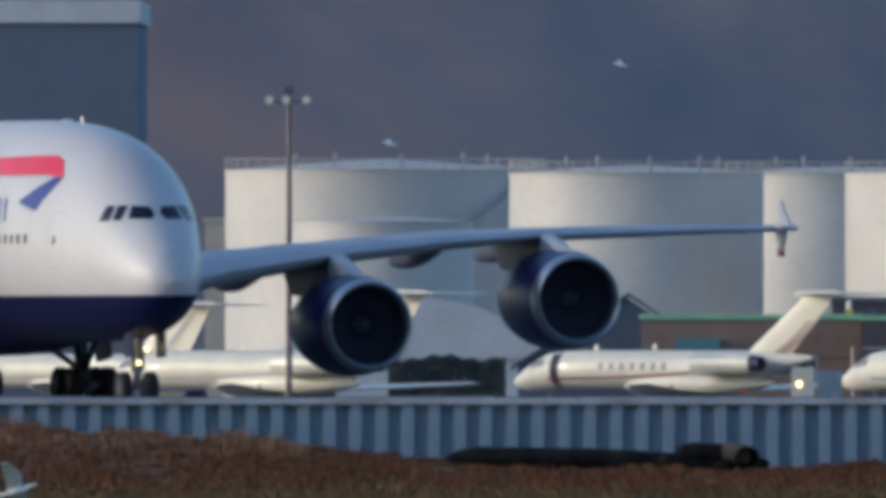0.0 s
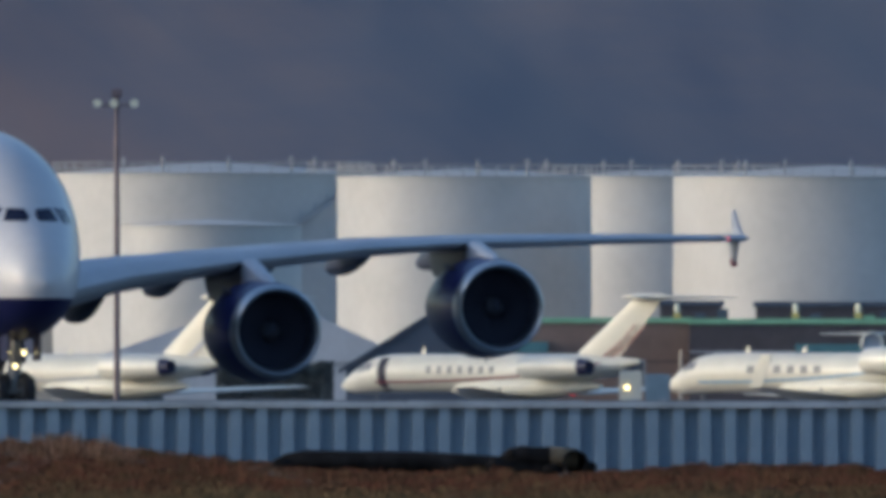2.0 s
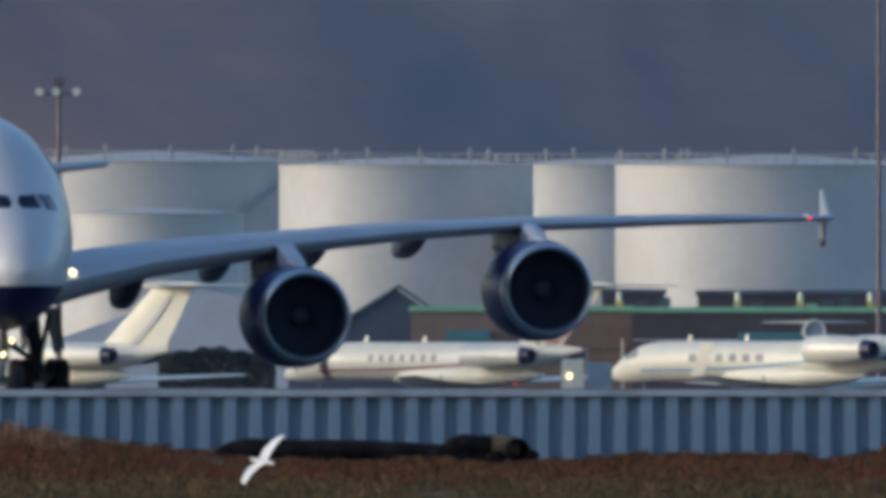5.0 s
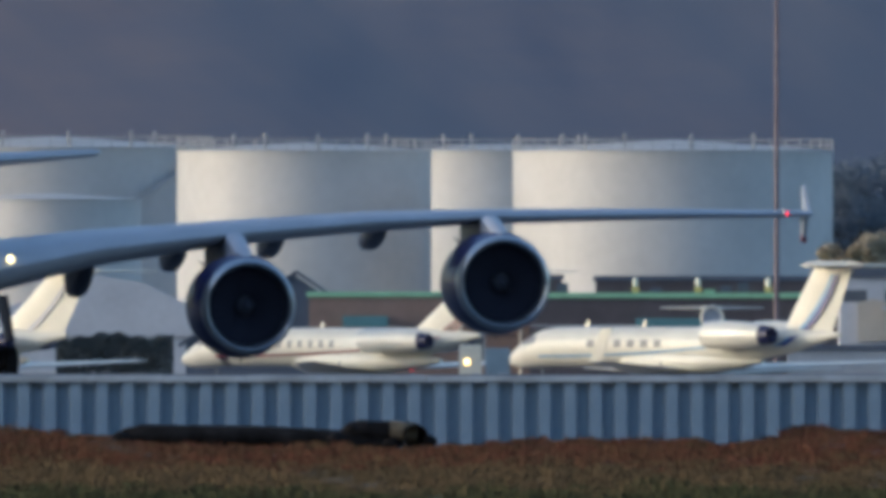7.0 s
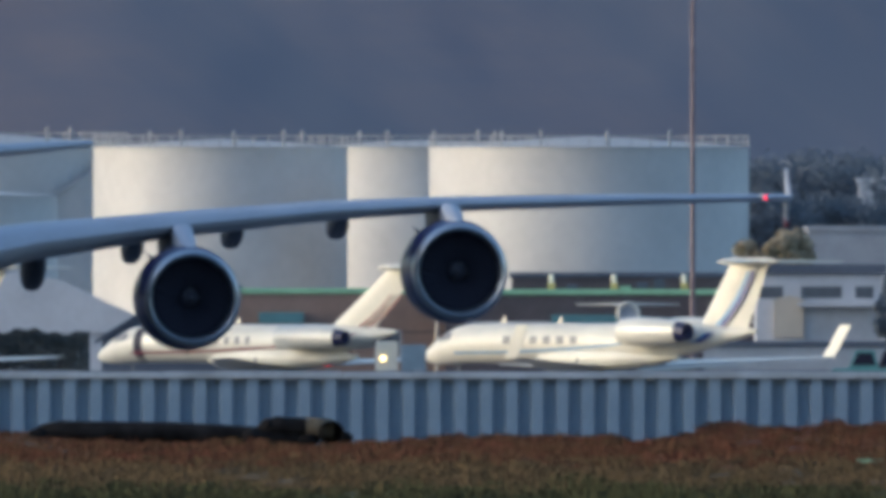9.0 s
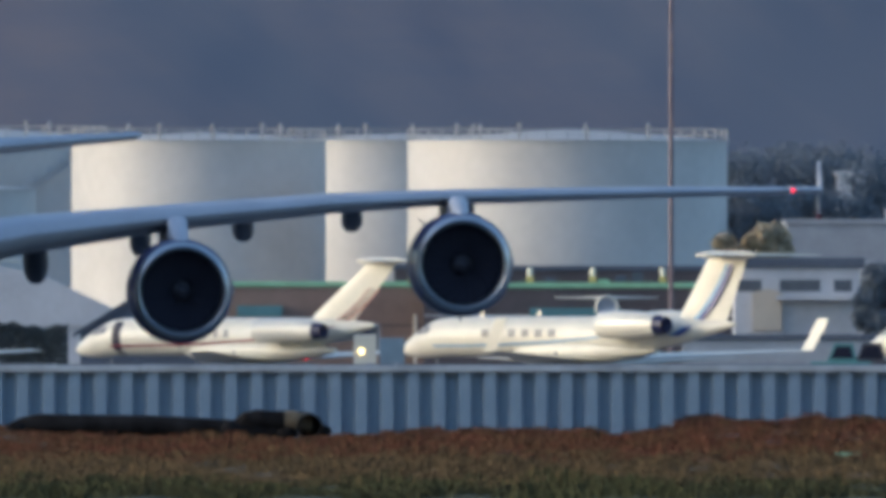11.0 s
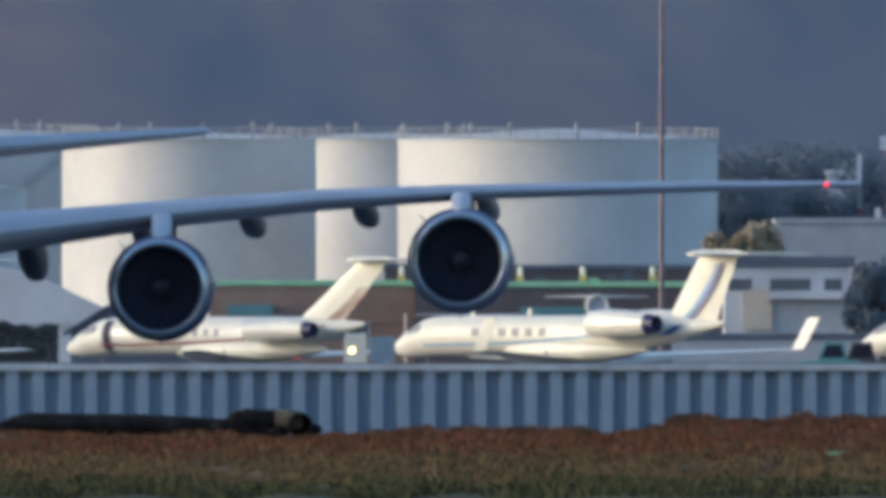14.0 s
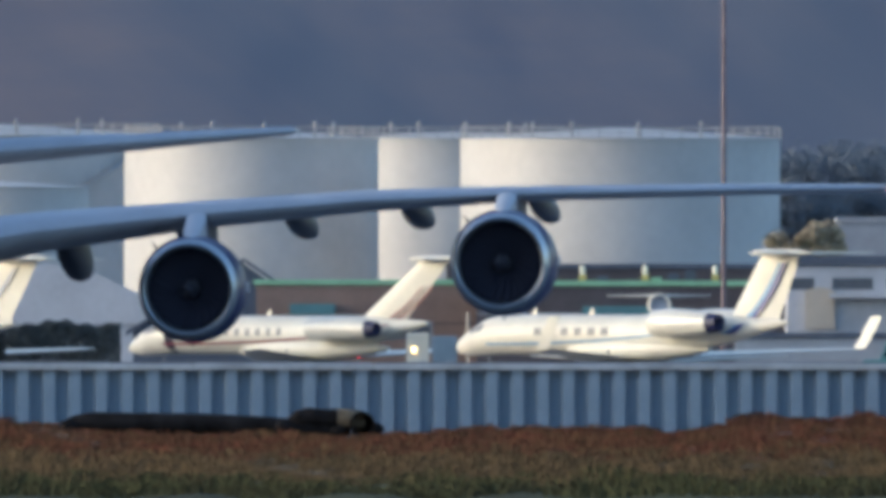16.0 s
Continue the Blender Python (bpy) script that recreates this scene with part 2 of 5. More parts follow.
def ground():
    xs = np.concatenate([[-3000, -1200, -400, -120, -60], np.arange(-45, 35, 0.8), [60, 120, 400, 1200, 3000]])
    ys = np.concatenate([[-300, -60], np.arange(0, 700, 60), np.arange(700, 1360, 12), [1362, WALL_Y + 0.1, WALL_Y + 0.12, WALL_Y + 4],
                         np.arange(1400, 2700, 60), np.arange(2800, 4600, 200), [5000]])
    sh = Shape()
    rings = []
    for y in ys:
        z = marsh_height(xs, y) if y < WALL_Y + 0.11 else np.full(len(xs), base(y))
        rings.append([(x, y, h) for x, h in zip(xs, z)])
    sh.grid(rings, closed=False)
    n = len(xs) - 1
    for i in range(len(sh.f)):
        y = ys[i // n]
        sh.m[i] = 3 if y >= WALL_Y + 0.1 else 0 if y > 1000 else 1 if y > 825 else 2
    tagged(sh.make("ground", [RUST, OLIVE, GREEN, APRON]), "rust and olive salt marsh before a pale concrete apron", "ground", kind="structure")


def tufts(name, mat, y0, y1, count, tall, label, span=(-850, 1640)):
    rng = np.random.default_rng(int(y0))
    y = rng.uniform(y0, y1, count)
    u = rng.uniform(*span, count)
    x = y * (u - 784) / FOCUS
    clump = np.sin(x * 1.7 + 0.02 * y) + np.sin(x * 0.63 + 2 + 0.013 * y) + np.sin(x * 3.9 - 0.03 * y) + 0.8 * np.sin(x * 8.3 + 0.05 * y)
    h = tall * np.maximum(0.25, 0.72 + 0.24 * clump) * rng.uniform(0.5, 1.3, count)
    # plants stay low along the fallen pipe
    h = np.where((u > -5) & (u < 585) & (y > 1300), 0.75 * h, h)
    keep = ~((u > -5) & (u < 585) & (np.abs(y - 1336) < 3))
    x, y, h = x[keep], y[keep], h[keep]
    count = len(x)
    z = marsh_height(x, y)
    vs, fs = [], []
    for i in range(count):
        for b in range(7):
            a = rng.uniform(0, 6.28)
            w = rng.uniform(0.012, 0.035)
            lean = rng.uniform(-0.09, 0.09, 2)
            ox, oy = rng.uniform(-0.2, 0.2, 2)
            k = len(vs)
            cx, cy = x[i] + ox, y[i] + oy
            vs += [(cx - w * math.cos(a), cy - w * math.sin(a), z[i] - 0.06), (cx + w * math.cos(a), cy + w * math.sin(a), z[i] - 0.06),
                   (cx + lean[0] + w * 0.5 * math.cos(a), cy + lean[1], z[i] + h[i] * 0.8), (cx + lean[0] * 1.5, cy + lean[1] * 1.5, z[i] + h[i])]
            fs.append((k, k + 1, k + 2, k + 3))
    me = bpy.data.meshes.new(name)
    me.from_pydata(vs, [], fs)
    me.materials.append(mat)
    tagged(new(name, me), label, "marsh plants", kind="stuff")


def seawall():
    """Corrugated steel sheet piles with a cap in lengths."""
    root = thing("seawall", "weathered blue-grey corrugated steel seawall with a cap", "seawall", (0, WALL_Y, 0), kind="structure")
    px = WALL_Y / FOCUS
    pitch = 46.1 * px
    z0, z1 = -1.9, 1.0 + (610 - 658) * px
    first = (-14 - 784) * px - pitch * 22
    prof = [(-0.50, 0.0), (-0.30, 0.0), (-0.22, -0.30), (0.22, -0.30), (0.30, 0.0), (0.50, 0.0)]
    sh = Shape()
    pts = [(p * pitch, d) for p, d in prof[:-1]]
    line = pts + [(0.5 * pitch, 0.0)]
    back = [(p, d + 0.03) for p, d in reversed(line)]
    ring = line + back
    sh.grid([[(p, d, z0) for p, d in ring], [(p, d, z1) for p, d in ring]])
    me = None
    for i in range(72):
        if me is None:
            ob = sh.make("sheet_pile", SHEET, root, smooth=0)
            me = ob.data
        else:
            ob = new("sheet_pile", me)
            ob.parent = root
        x = first + i * pitch
        joint = (788 - 784) * px
        x = x if x < joint else joint + (x - joint) * 0.974
        ob.location = (x, 0.004 * (i % 3), 0.012 * math.sin(i * 2.3))
    steps = [-1500, -620, -213, 95, 241, 560, 1020, 1420, 1800]
    for i in range(len(steps) - 1):
        top = 1.0 + (610 - (645.5 + (1.2 if i % 2 else 0))) * px
        Shape().box(((steps[i] - 784) * px + 0.01, -0.42, z1 - 0.01), ((steps[i + 1] - 784) * px - 0.01, 0.2, top), bevel=0.02).make("wall_cap", CAP, root, smooth=0)
        Shape().box(((steps[i] - 784) * px + 0.03, -0.36, top), ((steps[i + 1] - 784) * px - 0.03, 0.1, top + 0.035)).make("cap_strip", SLATE, root, smooth=0)


def old_pipe():
    """A long black pipe lying in the marsh by the seawall, and a shorter one whose mouth faces the marsh."""
    y = 1336.0
    root = thing("old_pipe", "long black corroded drain pipe lying in rust-red marsh plants", "pipe")
    def tube(name, stations, mat):
        rings = []
        for u, v, r in stations:
            c = at(u, v, y)
            rings.append([(c.x, c.y + r * math.cos(k * 0.3927), c.z + r * math.sin(k * 0.3927) * (1 + 0.06 * math.sin(u + k))) for k in range(16)])
        return Shape().grid(rings).make(name, mat, root)
    tube("long_pipe", [(4, 757, 0.08), (26, 752, 0.22), (60, 751, 0.30), (120, 751, 0.31), (190, 752, 0.31), (260, 753, 0.30), (330, 756, 0.28), (400, 759, 0.26), (470, 763, 0.22), (520, 766, 0.12)], PIPE)
    tube("short_pipe", [(408, 750, 0.14), (422, 744, 0.26), (446, 742, 0.31), (470, 744, 0.28), (496, 744, 0.30), (524, 746, 0.30), (548, 750, 0.28)], PIPE)
    tube("pipe_sleeve", [(496, 744, 0.312), (510, 745, 0.325), (540, 748, 0.32), (546, 749, 0.27)], PIPE_TAN)
    c = at(541, 755, y - 0.3)
    mouth = Shape().turned([(0.6, 0.36), (-0.35, 0.38), (-0.38, 0.37), (-0.36, 0.33), (0.5, 0.30), (0.52, 0.02)], "y", 28, centre=c)
    mouth.make("pipe_mouth", PIPE, root, "dark round pipe mouth")
    for i, (u, v, r) in enumerate(((398, 758, 0.2), (455, 735, 0.10), (430, 738, 0.12), (566, 762, 0.16), (20, 757, 0.2), (500, 766, 0.2))):
        c = at(u, v, y - 0.2)
        rings = [[(c.x + r * q * 1.5 * math.cos(a), c.y + r * q * math.sin(a), c.z + r * h * (1 + 0.2 * math.sin(3 * a + i))) for a in [k * 0.6283 for k in range(10)]] for q, h in ((0.6, -0.9), (1, -0.2), (0.8, 0.5), (0.25, 0.9))]
        Shape().grid(rings).make("clod", PIPE, root, "dark clod caught on the pipe")


ground()
seawall()
old_pipe()
tufts("rust_marsh_plants", RUST, 990, 1362, 15000, 0.21, "rust-red pickleweed tufts covering the salt marsh")
tufts("olive_marsh_plants", OLIVE, 815, 1060, 10000, 0.18, "olive-brown dry marsh grass tufts")
tufts("green_marsh_plants", GREEN, 760, 850, 4500, 0.18, "dark green low marsh plants")
tufts("dry_marsh_grass", DRY, 1240, 1358, 420, 0.40, "thin tan dry grass standing above the marsh mound", (-850, -240))
tufts("marsh_shrubs", SHRUB, 1325, 1361, 420, 0.27, "dark rust-brown shrubs at the foot of the seawall", (1195, 1365))
tufts("low_marsh_shrubs", SHRUB, 1290, 1350, 900, 0.2, "dark low shrubs scattered in the pickleweed", (560, 1640))


# ---- far hills and the large hangar ----
def hills():
    xs = np.concatenate([np.linspace(-900, -135, 60), np.linspace(-130, 90, 150), np.linspace(95, 900, 60)])
    ys = np.linspace(4450, 4990, 40)
    sh = Shape()
    rings = []
    for j, y in enumerate(ys):
        k = j / 39
        ring = []
        for x in xs:
            z = 95 * k ** 1.1
            p = Vector(((x * 0.8 + z * 1.6) / 46, (z * 1.4 - x * 0.5) / 40, 0.3))
            ring.append((x, y, max(-1, z - 0.5 + 3.2 * k * noise.fractal(p, 0.9, 2.1, 5))))
        rings.append(ring)
    sh.grid(rings, closed=False)
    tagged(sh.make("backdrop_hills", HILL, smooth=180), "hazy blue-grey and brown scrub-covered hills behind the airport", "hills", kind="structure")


def hangar():
    y = 4300.0
    k = y / FOCUS
    x1, x0 = (-540 - 784) * k, (-1500 - 784) * k
    top = 1 + (610 + 38) * k
    root = thing("hangar", "large blue-grey metal-clad hangar standing before the hills", "hangar", ((x0 + x1) / 2, y, base(y)))
    w = (x1 - x0) / 2
    Shape().box((-w, 0, 0), (w, 60, top), bevel=0.2).make("wall", HANGAR, root, smooth=0)
    Shape().box((-w - 0.3, -0.4, top), (w + 0.3, 60.4, top + 2.2), bevel=0.1).make("roof", PALE_WALL, root, "pale roof edge", smooth=0)


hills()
hangar()


# ---- fuel tanks ----
def tank(u0, u1, v_top, y, mat, label, stair=0, railed=True):
    k = y / FOCUS
    cx, r = ((u0 + u1) / 2 - 784) * k, (u1 - u0) / 2 * k
    h = 1 + (610 - v_top) * k - base(y)
    root = thing("fuel_tank", label, "storage tank", (cx, y + r, base(y)), group="fuel tanks")
    sh = Shape()
    courses = 8
    prof = []
    for i in range(courses):
        q = r + 0.03 * (courses - i) / courses
        prof += [(h * i / courses, q), (h * (i + 1) / courses - 0.01, q)]
    sh.turned(prof, "z", 96)
    sh.make("shell", mat, root, smooth=50)
    Shape().turned([(h - 0.02, r + 0.1), (h + 0.12, r + 0.1), (h + 0.14, r), (h + r * 0.062, r * 0.3), (h + r * 0.076, 0.05)], "z", 96).make("roof", mat, root, smooth=30)
    if not railed:
        return
    rail = Shape()
    for i in range(48):
        a = 2 * math.pi * i / 48
        rail.rod((r * math.cos(a), r * math.sin(a), h), (r * math.cos(a), r * math.sin(a), h + 1.1), 0.045, n=5)
    for z in (h + 0.6, h + 1.1):
        rail.turned([(z, r - 0.03), (z, r + 0.03), (z + 0.06, r + 0.03), (z + 0.06, r - 0.03), (z, r - 0.03)], "z", 64)
    rail.make("roof_railing", RAIL, root)
    for i, a in enumerate((-2.2, -1.9, -1.45, -1.0, -0.8)):
        x, yy = 0.93 * r * math.cos(a), 0.93 * r * math.sin(a)
        Shape().turned([(h, 0.12), (h + 1.0 + 0.3 * (i % 2), 0.12), (h + 1.05 + 0.3 * (i % 2), 0.19), (h + 1.3 + 0.3 * (i % 2), 0.19), (h + 1.65, 0.05)], "z", 10, centre=(x, yy, 0)).make("roof_vent", RAIL, root)
    if stair:
        st = Shape()
        for i in range(60):
            t = i / 59
            a = -1.5 + 1.0 * t
            x, yy, z = (r + 0.45) * math.cos(a), (r + 0.45) * math.sin(a), h * (0.60 + 0.37 * t)
            st.box((x - 0.25, yy - 0.25, z), (x + 0.25, yy + 0.25, z + 0.12))
            if i % 6 == 0:
                st.rod((x, yy, z), (x, yy, z + 1.1), 0.05, n=5)
        st.make("spiral_stair", TANK_GREY, root, smooth=0)


tank(-388, 178, 244, 4180.0, TANK, "large white cylindrical fuel tank with a railed roof", 1)
tank(117, 568, 250, 4090.0, TANK, "white cylindrical fuel tank with low cone roof and railing")
tank(500, 900, 250, 4170.0, TANK, "pale grey-white fuel tank between two larger ones")
tank(713, 1281, 250, 4070.0, TANK, "widest white fuel tank with low cone roof and railing")
tank(-270, 54, 336, 4020.0, TANK, "lower white fuel tank standing before a taller one", railed=False)


# ---- masts ----
def mast(u, v_top, y, lamps):
    k = y / FOCUS
    h = 1 + (610 - v_top) * k - base(y)
    root = thing("light_mast", "tall slender rust-brown steel floodlight mast", "light mast", ((u - 784) * k, y, base(y)), group="light masts")
    Shape().turned([(0, 0.28), (0.4, 0.28), (0.45, 0.22), (h, 0.15)], "z", 14, caps=True).make("pole", MAST, root)
    Shape().box((-1.4, -0.12, h - 1.1), (1.4, 0.12, h - 0.95)).make("cross_arm", MAST, root, smooth=0)
    Shape().box((-0.35, -0.35, h - 0.5), (0.35, 0.35, h + 0.1), bevel=0.1).make("head_box", MAST, root, smooth=0)
    for x in (-1.3, -0.2, 1.15):
        Shape().turned([(-0.3, 0.28), (0.0, 0.28), (0.25, 0.12)], "y", 12, centre=(x, -0.35, h - 0.9), caps=True).make("floodlight", FLOOD, root, "pale floodlight")


mast(-271, 95, 3000.0, 3)
mast(1180, -120, 3560.0, 3)


# ---- buildings ----
def block(name, u0, u1, v_top, y, depth, wall, roof, label, category, over=0.2, thick=0.45):
    k = y / FOCUS
    x0, x1 = (u0 - 784) * k, (u1 - 784) * k
    h = 1 + (610 - v_top) * k - base(y)
    root = thing(name, label, category, ((x0 + x1) / 2, y, base(y)))
    w = (x1 - x0) / 2
    Shape().box((-w, 0, 0), (w, depth, h - thick), bevel=0.03).make("wall", wall, root, smooth=0)
    Shape().box((-w - over, -over, h - thick), (w + over, depth + over, h), bevel=0.04).make("roof", roof, root, smooth=0)
    return root, w, h, k


def opening(root, u_mid, u0, u1, v0, v1, k, mat, name="window", proud=0.06, framed=True):
    x0, x1 = (u0 - u_mid) * k, (u1 - u_mid) * k
    z1, z0 = 1 + (610 - v0) * k - base(k * FOCUS), 1 + (610 - v1) * k - base(k * FOCUS)
    fr = Shape()
    if framed:
        for lo, hi in (((x0 - 0.1, -proud, z0 - 0.1), (x1 + 0.1, -0.003, z0)), ((x0 - 0.1, -proud, z1), (x1 + 0.1, -0.003, z1 + 0.1)),
                       ((x0 - 0.1, -proud, z0), (x0, -0.003, z1)), ((x1, -proud, z0), (x1 + 0.1, -0.003, z1))):
            fr.box(lo, hi)
        ob = fr.make(name, PALE_WALL, root, smooth=0)
        Shape().box((x0, -0.03, z0), (x1, -0.004, z1)).make("pane", mat, ob, smooth=0)
    else:
        Shape().box((x0, -proud, z0), (x1, -0.004, z1), bevel=0.02).make(name, mat, root, smooth=0)


def town():
    r, w, h, k = block("warehouse", 352, 742, 498, 3700.0, 40, BROWN, MINT, "long brown stucco warehouse with a mint-green roof edge", "warehouse")
    Shape().box((-w, -0.05, h * 0.5), (w, -0.003, h * 0.5 + 0.12)).make("wall_band", DARK_WALL, r, smooth=0)
    opening(r, 547, 412, 492, 541, 560, k, TEAL, "awning", 0.9, False)
    opening(r, 547, 640, 662, 575, 620, k, DARK_GLASS, "door")
    # this length's wall takes a darker brown in place of shade
    r, w, h, k = block("long_warehouse", 744, 1290, 500, 3690.0, 40, DARK_WALL, MINT, "brown warehouse with shade in its wall colour, a mint-green roof edge and roof lamps", "warehouse")
    Shape().box((-w, -0.06, h * 0.62), (w, -0.003, h * 0.62 + 0.1)).make("wall_band", PALE_WALL, r, smooth=0)
    opening(r, 1017, 930, 1090, 545, 560, k, TEAL, "awning", 0.9, False)
    for u in (720, 930, 1041, 1165):
        x = (u - 1017) * k
        lamp = Shape().box((x - 0.3, 2.0, h), (x + 0.3, 2.6, h + 0.5), bevel=0.05).make("lamp_base", YELLOW, r, "pale yellow roof lamp", smooth=0)
        Shape().turned([(h + 0.5, 0.2), (h + 1.1, 0.22), (h + 1.25, 0.1)], "z", 10, centre=(x, 2.3, 0), caps=True).make("lamp_head", FLOOD, lamp)
    for u in (760, 800, 965, 1060, 1090, 1120):
        x = (u - 1017) * k
        Shape().box((x - 0.4, 3.0, h), (x + 0.5, 4.0, h + 0.55 + 0.3 * math.sin(u)), bevel=0.06).make("roof_unit", SLATE if u != 1060 else MINT, r, smooth=0)
    block("rear_shed", 860, 1290, 470, 3790.0, 20, DARK_WALL, SLATE, "low dark shed with a slate-grey flat roof", "shed")
    block("rear_shed", 690, 800, 468, 3795.0, 10, DARK_WALL, SLATE, "small dark shed with a slate-grey flat roof", "shed")
    # gabled dark house
    k = 3760.0 / FOCUS
    r = thing("gabled_shed", "dark slate-blue shed with a pitched roof", "shed", ((330 - 784) * k, 3760.0, base(3760.0)))
    z0, z1 = 2.15 + (610 - 512) * k, 2.15 + (610 - 460) * k
    e = 2.15 + (610 - 587) * k
    Shape().grid([[(-9.2, y, 0), (3.2, y, 0), (3.2, y, z0 - 0.3), (-0.2, y, z1 - 0.4), (-9.2, y, e - 0.1)] for y in (0, 12)]).make("wall", SLATE, r, smooth=0)
    Shape().grid([[(-9.8, y, e - 0.45), (-9.8, y, e - 0.15), (0, y, z1), (3.6, y, z0), (3.6, y, z0 - 0.25), (0, y, z1 - 0.3)] for y in (-0.4, 12.4)]).make("roof", SLATE, r, smooth=0)
    # pale tent-like block, added in place of heat haze, and hedge on the left
    k = 3900.0 / FOCUS
    r = thing("haze_block", "pale grey low-pitched block added in place of heat haze", "shed", ((20 - 784) * k, 3900.0, base(3900.0)))
    z0, z1 = 2.15 + (610 - 575) * k, 2.15 + (610 - 468) * k
    Shape().box((-16, 0, 0), (11, 16, z0)).make("wall", PALE_WALL, r, smooth=0)
    Shape().grid([[(-17, y, z0), (11.6, y, z0 - 0.1), (2.0, y, z1 - 0.8), (-2.0, y, z1)] for y in (-0.4, 16.4)]).make("roof", PALE_WALL, r, smooth=0)
    # terminal block on the far side
    r, w, h, k = block("office_block", 1292, 1514, 456, 3650.0, 25, PALE_WALL, SLATE, "pale grey two-storey office block with a dark roof edge", "office block", 0.4, 0.8)
    for a, b in ((1298, 1340), (1372, 1444), (1468, 1500)):
        opening(r, 1403, a, b, 495, 516, k, DARK_GLASS)
    opening(r, 1403, 1378, 1512, 533, 640, k, GREY_ROOF, "lower_wall", 0.1, False)
    opening(r, 1403, 1324, 1376, 519, 585, k, TAN_WALL, "shutter", 0.4, False)
    opening(r, 1403, 1366, 1506, 523, 531, k, PALE_WALL, "canopy", 1.6, False)
    x0, x1, zt = (1322 - 1403) * k, (1378 - 1403) * k, 2.15 + (610 - 520) * k
    Shape().grid([[(x0, y, zt), (x1, y, zt), (x1 - 0.5, y, zt + 0.25), ((x0 + x1) / 2, y, zt + 0.4), (x0 + 0.5, y, zt + 0.25)] for y in (-0.4, -0.004)]).make("shutter_head", TAN_WALL, r, smooth=0)
    r, w, h, k = block("grey_hall", 1385, 1700, 388, 3950.0, 40, HALL, HALL, "long grey hall with a flat roof", "hall")
    Shape().box((w * 0.1, 2.0, h), (w * 0.1 + 0.5, 2.5, h + 0.9), bevel=0.05).make("roof_vent", PALE_WALL, r, smooth=0)
    block("hillside_house", 1474, 1524, 303, 4118.0, 6, PALE_WALL, PALE_WALL, "small pale house among dark trees", "house")
    k = 4112.0 / FOCUS
    h = 1 + (610 - 243) * k - base(4112.0)
    r = thing("lit_sign", "white board on a slim pole above dark trees", "sign", ((1578 - 784) * k, 4112.0, base(4112.0)))
    Shape().turned([(0, 0.18), (h - 0.2, 0.12)], "z", 10, caps=True).make("pole", MAST, r)
    Shape().box((-0.6, -0.3, h - 1.25), (0.6, -0.13, h), bevel=0.04).make("board", PALE_WALL, r, smooth=0)
    r, w, h, k = block("side_building", 1515, 1700, 462, 3680.0, 20, PALE_WALL, GREY_ROOF, "pale grey side building with a grey roof", "building")
    opening(r, 1607, 1530, 1580, 520, 545, k, DARK_GLASS)
    r, w, h, k = block("low_store", 1200, 1560, 592, 3500.0, 8, GREY_ROOF, SLATE, "low dark store behind parked jets", "shed")
    r, w, h, k = block("low_wall_building", -420, -330, 328, 4280.0, 20, TAN_WALL, TAN_WALL, "low tan building beside a white tank", "building")


town()


# ---- trees and hedge ----
def tree(u, v_top, y, wide, leaf, label, seed, v_base=None):
    k = y / FOCUS
    h = 1 + (610 - v_top) * k - base(y)
    rng = random.Random(seed)
    root = thing("tree", label, "tree", ((u - 784) * k, y, base(y)), group="trees")
    tr = Shape()
    tr.rod((0, 0, 0), (0.1, 0, h * 0.55), 0.035 * h, 0.02 * h, 8)
    for i in range(7):
        a = i * 0.9 + rng.random()
        q = rng.uniform(0.3, 0.55)
        tr.rod((0.05, 0, h * q), (wide * 0.32 * math.cos(a), wide * 0.32 * math.sin(a), h * (q + 0.3)), 0.014 * h, 0.004 * h, 6)
    tr.make("trunk", BARK, root)
    vs, fs = [], []
    lobes = [(rng.uniform(-0.34, 0.34) * wide, rng.uniform(-0.3, 0.3) * wide, h * rng.uniform(0.42, 0.95), rng.uniform(0.14, 0.25) * wide) for _ in range(15)]
    for lx, ly, lz, lr in lobes:
        for _ in range(430):
            d = Vector((rng.gauss(0, 1), rng.gauss(0, 1), rng.gauss(0, 0.8)))
            d = d.normalized() * lr * rng.uniform(0.4, 1.05)
            p = Vector((lx, ly, min(lz, h - lr)))+ d
            a = Vector((rng.gauss(0, 1), rng.gauss(0, 1), rng.gauss(0, 1))).normalized()
            b = a.orthogonal().normalized()
            s = rng.uniform(0.10, 0.24)
            n = len(vs)
            vs += [tuple(p + a * s), tuple(p + b * s * 0.6), tuple(p - a * s), tuple(p - b * s * 0.6)]
            fs.append((n, n + 1, n + 2, n + 3))
    me = bpy.data.meshes.new("crown")
    me.from_pydata(vs, [], fs)
    me.materials.append(leaf)
    ob = new("crown", me)
    ob.parent = root


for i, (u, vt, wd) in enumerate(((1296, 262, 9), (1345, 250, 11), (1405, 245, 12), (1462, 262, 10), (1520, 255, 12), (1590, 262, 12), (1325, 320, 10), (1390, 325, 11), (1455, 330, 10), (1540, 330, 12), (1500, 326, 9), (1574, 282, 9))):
    tree(u, vt, (4130.0 if i < 6 else 4100.0) + 4 * (i % 3), wd, LEAF_FAR, "tall green tree before the hills with haze in its leaf colour", i)
for i, (u, vt, wd) in enumerate(((1296, 398, 4.2), (1320, 394, 4.6), (1348, 388, 3.6), (1372, 404, 3.4))):
    tree(u, vt, 3720.0, wd, LEAF_TAN, "sunlit tan-green tree behind the office block", 20 + i)
